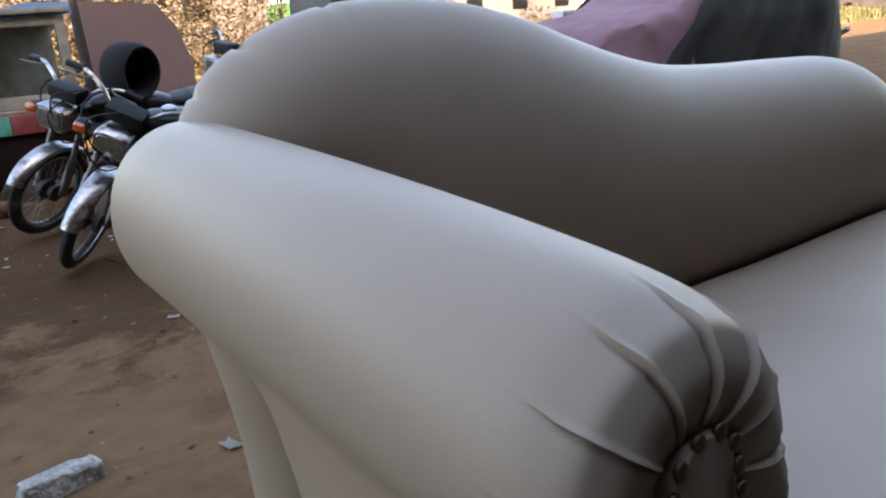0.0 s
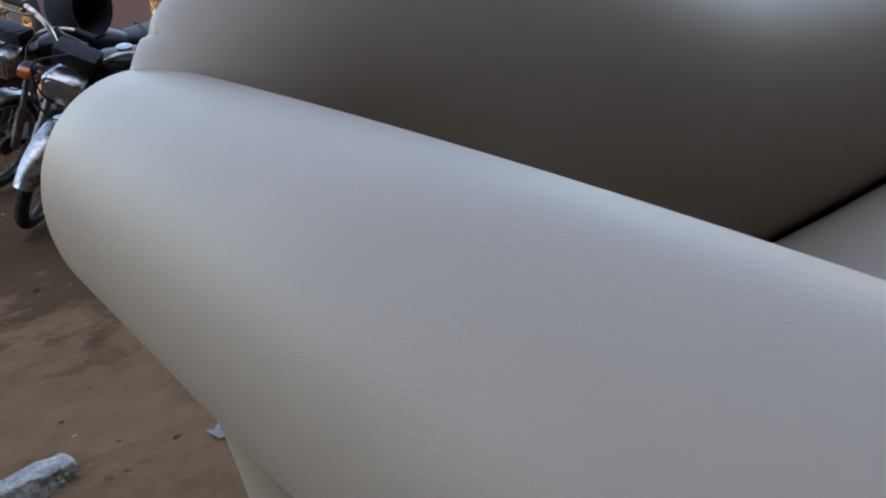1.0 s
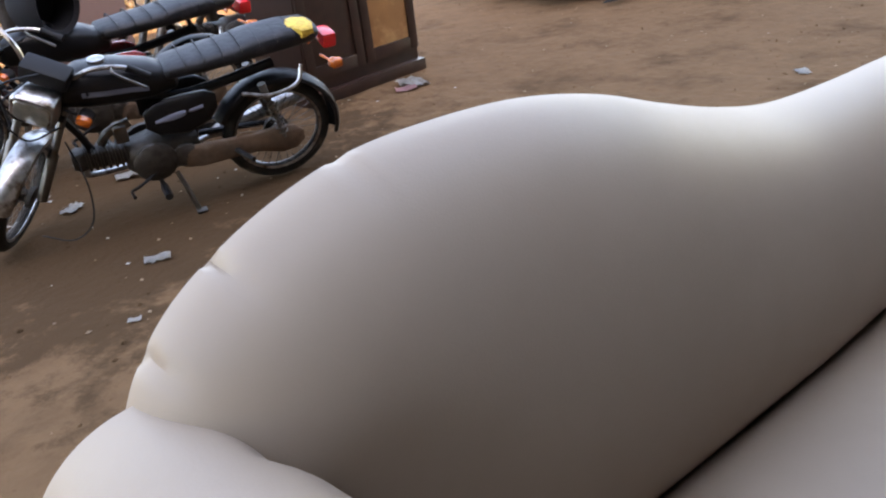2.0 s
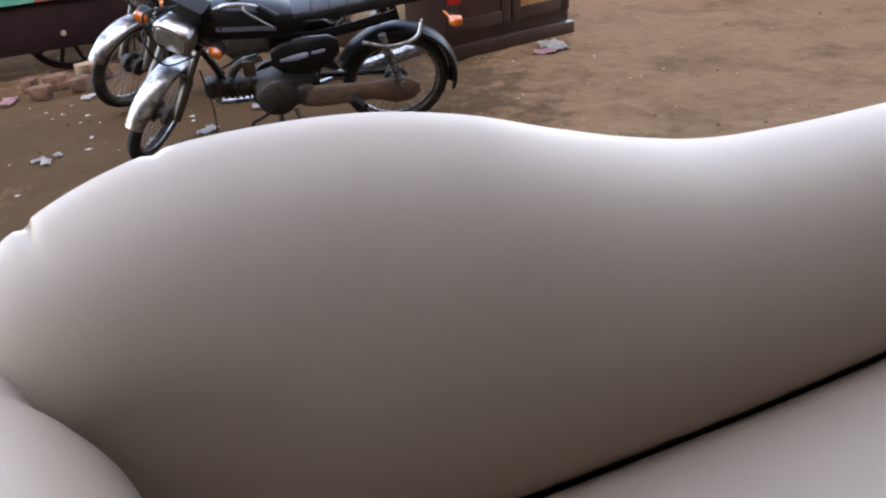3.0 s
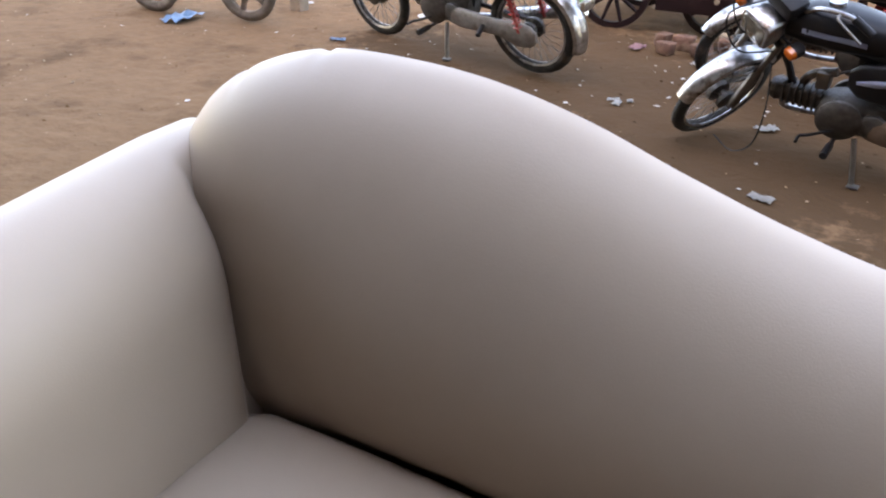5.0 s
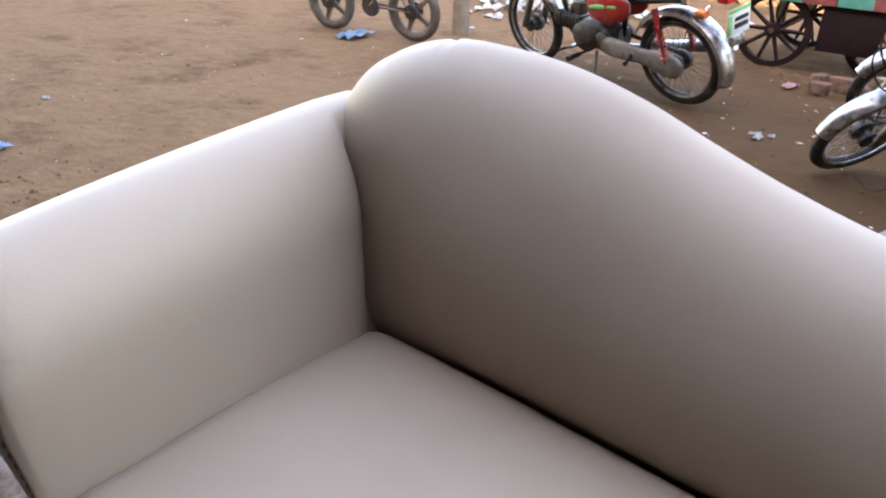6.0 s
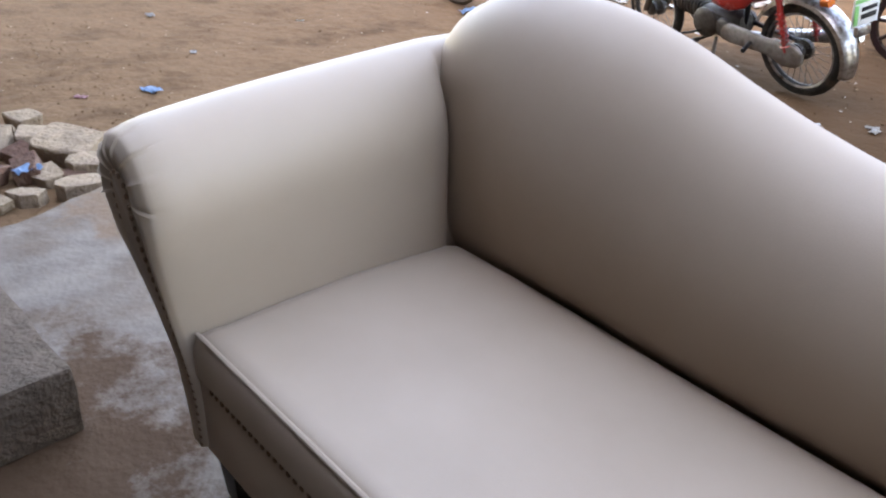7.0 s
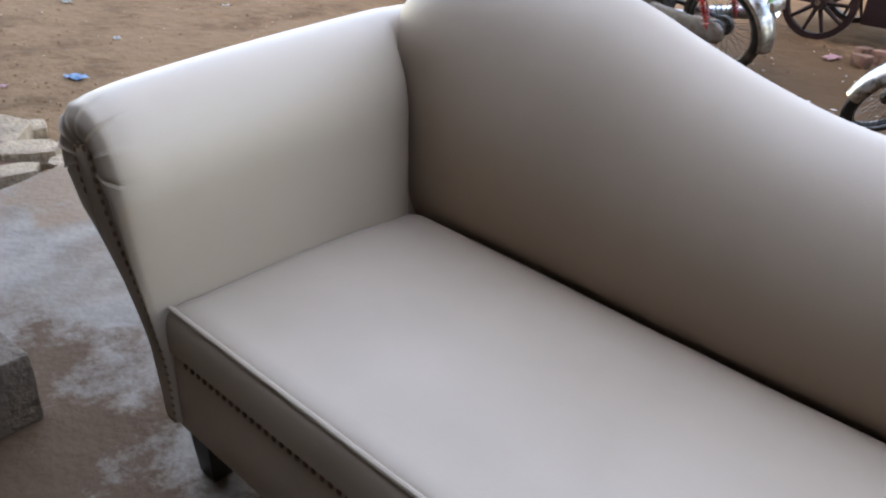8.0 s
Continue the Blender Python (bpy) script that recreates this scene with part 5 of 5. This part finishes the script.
def make_pebbles():
    """Small clods, grit and scraps strewn over the yard."""
    rng = random.Random(11)
    for name, m, count, lo, hi, label in (("clods", M_DIRT, 2400, 0.004, 0.015, "loose brown clods of earth"), ("grit", M_RUBBLE, 700, 0.004, 0.013, "pale grit and small stones"), ("scraps", M_PAPER, 120, 0.006, 0.022, "tiny pale scraps of paper")):
        verts, faces = [], []
        for _ in range(count):
            x, y = rng.uniform(-4.5, 5.0), 0.25 + 5.2 * rng.random() ** 1.3
            if rng.random() < 0.15:
                x, y = rng.uniform(-4.5, -1.7), rng.uniform(-0.6, 0.4)
            if name == "scraps":
                x, y = rng.gauss(-0.3, 1.6), rng.gauss(3.4, 0.8)
                if y < 0.5:
                    continue
            s = rng.uniform(lo, hi) * rng.uniform(0.5, 1)
            z = ground_height(x, y) + s * 0.2
            b = len(verts)
            flat = 0.25 if name == "scraps" else 0.6
            for p in ((1, 0, 0), (-1, 0, 0), (0, 1, 0), (0, -1, 0), (0, 0, 1), (0, 0, -1)):
                verts.append((x + s * p[0] * rng.uniform(0.5, 1.2), y + s * p[1] * rng.uniform(0.5, 1.2), z + s * flat * p[2] * rng.uniform(0.5, 1.1)))
            faces += [(b, b + 2, b + 4), (b + 2, b + 1, b + 4), (b + 1, b + 3, b + 4), (b + 3, b, b + 4), (b + 2, b, b + 5), (b + 1, b + 2, b + 5), (b + 3, b + 1, b + 5), (b, b + 3, b + 5)]
        me = bpy.data.meshes.new(name)
        me.from_pydata(verts, [], faces)
        me.materials.append(m)
        tagged(new(name, me), label + " scattered over the yard", "debris", kind="stuff")


make_pebbles()


def make_rubbish():
    """Pale rubbish and stones heaped behind the parked bikes."""
    rng = random.Random(31)
    verts, faces = [], []
    for _ in range(170):
        x, y = rng.gauss(-2.9, 0.5), rng.gauss(5.4, 0.35)
        s, z = rng.uniform(0.03, 0.09), ground_height(x, y)
        h = 0.16 * math.exp(-((x + 2.9) / 0.7) ** 2 - ((y - 5.4) / 0.5) ** 2)
        b = len(verts)
        for p in ((1, 0, 0), (-1, 0, 0), (0, 1, 0), (0, -1, 0), (0, 0, 1), (0, 0, -1)):
            verts.append((x + s * p[0] * rng.uniform(0.5, 1.2), y + s * p[1] * rng.uniform(0.5, 1.2), z + h * rng.uniform(0.2, 1) + s * 0.5 * p[2] * rng.uniform(0.5, 1.1)))
        faces += [(b, b + 2, b + 4), (b + 2, b + 1, b + 4), (b + 1, b + 3, b + 4), (b + 3, b, b + 4), (b + 2, b, b + 5), (b + 1, b + 2, b + 5), (b + 3, b + 1, b + 5), (b, b + 3, b + 5)]
    me = bpy.data.meshes.new("rubbish_heap")
    me.from_pydata(verts, [], faces)
    me.materials.append(M_PAPER)
    tagged(new("rubbish_heap", me), "pale heap of rubbish behind the parked bikes", "rubbish", kind="stuff")


make_rubbish()


# ---- shrubs, grass and the far side of the yard ----
def leaf_cloud(name, material, blobs, count, size, seed, parent):
    rng = random.Random(seed)
    verts, faces = [], []
    total = sum(b[3] ** 2 for b in blobs)
    for bx, by, bz, br in blobs:
        for _ in range(int(count * br * br / total)):
            d = Vector((rng.gauss(0, 1), rng.gauss(0, 1), rng.gauss(0, 1))).normalized() * br * (rng.random() ** 0.45) * (0.75 + 0.5 * rng.random())
            c = Vector((bx, by, bz)) + Vector((d.x, d.y, d.z * 0.85))
            if c.z < 0.02:
                continue
            s = size * rng.uniform(0.5, 1.4)
            u = Vector((rng.gauss(0, 1), rng.gauss(0, 1), rng.gauss(0, 1))).normalized()
            w = u.orthogonal().normalized()
            k = len(verts)
            verts += [tuple(c - u * s), tuple(c + w * s * 0.45 + u * s * 0.1), tuple(c + u * s), tuple(c - w * s * 0.45 + u * s * 0.1)]
            faces.append((k, k + 1, k + 2, k + 3))
    me = bpy.data.meshes.new(name)
    me.from_pydata(verts, [], faces)
    me.materials.append(material)
    ob = new(name, me)
    ob.parent = parent
    return ob


def make_shrub(x, y, blobs, count, material, label, seed, size=0.038):
    s = thing("shrub", Matrix.Translation((x, y, -0.12)), label, "shrub", "shrubs behind the yard")
    rng = random.Random(seed)
    for bx, by, bz, br in blobs:
        for _ in range(3):
            bm = bmesh.new()
            ex, ey = bx + rng.uniform(-0.5, 0.5) * br, by + rng.uniform(-0.5, 0.5) * br
            tube(bm, smooth_path([(bx * 0.4, by * 0.4, -0.05), (bx * 0.7 + 0.05, by * 0.7, bz * 0.5), (ex, ey, bz + 0.5 * br)], 4), [0.022] * 5 + [0.012] * 4, 6)
            part("stem", bm, M_BARK, s)
    leaf_cloud("crown", material, blobs, count, size, seed, s)


make_shrub(3.2, 7.6, [(-1.4, 0, 0.7, 0.8), (-0.5, 0.2, 0.9, 0.9), (0.5, 0, 0.7, 0.85), (1.3, 0.2, 0.6, 0.7), (-0.8, 0.1, 1.7, 0.8), (0.3, 0.1, 1.8, 0.8), (-1.6, 0.3, 1.5, 0.7)], 30000, M_LEAF, "dry golden-leaved shrub catching the sun", 3, 0.026)
make_shrub(0.7, 8.2, [(-0.8, 0, 0.6, 0.8), (0.2, 0, 0.9, 0.9), (0.9, 0, 0.7, 0.7), (-0.2, 0, 1.7, 0.9)], 22000, M_LEAF, "dry golden-leaved shrub catching the sun", 4, 0.026)
make_shrub(-2.6, 7.4, [(-0.9, 0, 0.6, 0.8), (0.2, 0, 0.8, 0.9), (1.0, 0, 0.5, 0.7)], 3500, M_LEAFGREEN, "dusty green shrub at the edge of the yard", 5)


def make_far():
    # dry grass bank beyond the car
    rng = random.Random(8)
    verts, faces = [], []
    for _ in range(9000):
        x, y = rng.uniform(6, 26), rng.uniform(10, 22)
        bank = 0.55 * math.exp(-((y - 16) / 3.5) ** 2)
        h = rng.uniform(0.10, 0.34)
        a = rng.uniform(0, 3.14)
        w = 0.02
        k = len(verts)
        z = -0.12 + bank
        verts += [(x - w * math.cos(a), y - w * math.sin(a), z), (x + w * math.cos(a), y + w * math.sin(a), z), (x + rng.gauss(0, 0.08), y + rng.gauss(0, 0.08), z + h)]
        faces.append((k, k + 1, k + 2))
    me = bpy.data.meshes.new("dry_grass")
    me.from_pydata(verts, [], faces)
    me.materials.append(M_GRASS)
    tagged(new("dry_grass", me), "tufts of dry yellow grass on a low bank", "grass", kind="stuff")
    bm = bmesh.new()
    rows = [[(x, y, -0.16 + 0.55 * math.exp(-((y - 16) / 3.5) ** 2) * min(1, (x - 4) / 3, (30 - x) / 3) + 0.05 * noise.noise(Vector((x, y, 0)))) for y in np.arange(9, 23.1, 0.7)] for x in np.arange(4, 30.1, 0.8)]
    rings(bm, rows, False, False)
    ob = part("earth_bank", bm, M_GRASS)
    tagged(ob, "low grassy earth bank behind the yard", "ground", kind="structure")
    # walls and houses far behind
    for k, (x, y, w, h, d) in enumerate(((-14, 30, 16, 3.2, 6), (8, 38, 14, 4.5, 7), (26, 34, 12, 3.4, 6), (34, 14, 8, 3.6, 10), (-26, 16, 8, 4.2, 12))):
        house = thing("house", pose(x, y, -0.2, 0, 0, 0 if k < 3 else 90), "low plastered house on the far side of the yard", "house")
        bm = bmesh.new()
        box(bm, (0, 0, h / 2), (w, d, h), 0.02)
        part("wall", bm, M_FARWALL, house, smooth=False)
        bm = bmesh.new()
        box(bm, (0, 0, h + 0.1), (w + 0.5, d + 0.5, 0.2), 0.02)
        part("roof", bm, M_ROOF, house, smooth=False)
        for q in range(int(w // 3)):
            bm = bmesh.new()
            box(bm, (-w / 2 + 1.5 + q * 3, -d / 2 - 0.01, h * 0.52), (1.0, 0.08, 1.1), 0.01)
            part("window", bm, M_BLACKPAINT, house)
    # green three-wheeled van far off
    v = thing("green_van", pose(12.2, 24, -0.12, 0, 0, 8), "green van parked far across the yard", "van")
    bm = bmesh.new()
    hull(bm, [(-1.6, 0, 1.0, 0.65, 0.6), (-1.5, 0, 1.05, 0.75, 0.78), (0.6, 0, 1.05, 0.75, 0.8), (1.2, 0, 0.8, 0.72, 0.5), (1.7, 0, 0.65, 0.65, 0.3)], 20, 5)
    part("body", bm, M_GREENCAR, v)
    for x in (-1.0, 1.1):
        bm = bmesh.new()
        lathe(bm, [(0.1, -0.75), (0.3, -0.75), (0.32, -0.7), (0.32, 0.7), (0.3, 0.75), (0.1, 0.75)], 20, Matrix.Translation((x, 0, 0.32)))
        part("wheel", bm, M_RUBBER, v)
    # trees
    for k, (x, y, h) in enumerate(((14, 26, 6.5), (20, 28, 7), (2, 27, 6), (-8, 24, 6.5), (28, 24, 6))):
        t = thing("tree", pose(x, y, -0.15), "dusty roadside tree with a dark trunk", "tree", "far trees")
        bm = bmesh.new()
        tube(bm, smooth_path([(0, 0, -0.1), (0.08, 0, h * 0.25), (-0.05, 0.1, h * 0.5)], 5), [0.20] * 6 + [0.15] * 5, 10)
        for q in range(6):
            a = q * 1.05
            tube(bm, smooth_path([(0, 0, h * 0.38), (0.6 * math.cos(a), 0.6 * math.sin(a), h * 0.55), (1.3 * math.cos(a), 1.3 * math.sin(a), h * 0.78)], 4), [0.09] * 5 + [0.05] * 4, 7)
        part("trunk", bm, M_BARK, t)
        rng2 = random.Random(k)
        blobs = [(rng2.gauss(0, 1.0), rng2.gauss(0, 1.0), h * rng2.uniform(0.55, 0.95), rng2.uniform(0.7, 1.2)) for _ in range(11)]
        leaf_cloud("crown", M_LEAFGREEN, blobs, 5000, 0.10, 20 + k, t)


make_far()

# ---- plan units to metres ----
for ob in list(scene.objects):
    if ob.parent is None and ob.type in {"MESH", "EMPTY"}:
        ob.matrix_world = Matrix.Scale(SIZE, 4) @ ob.matrix_world
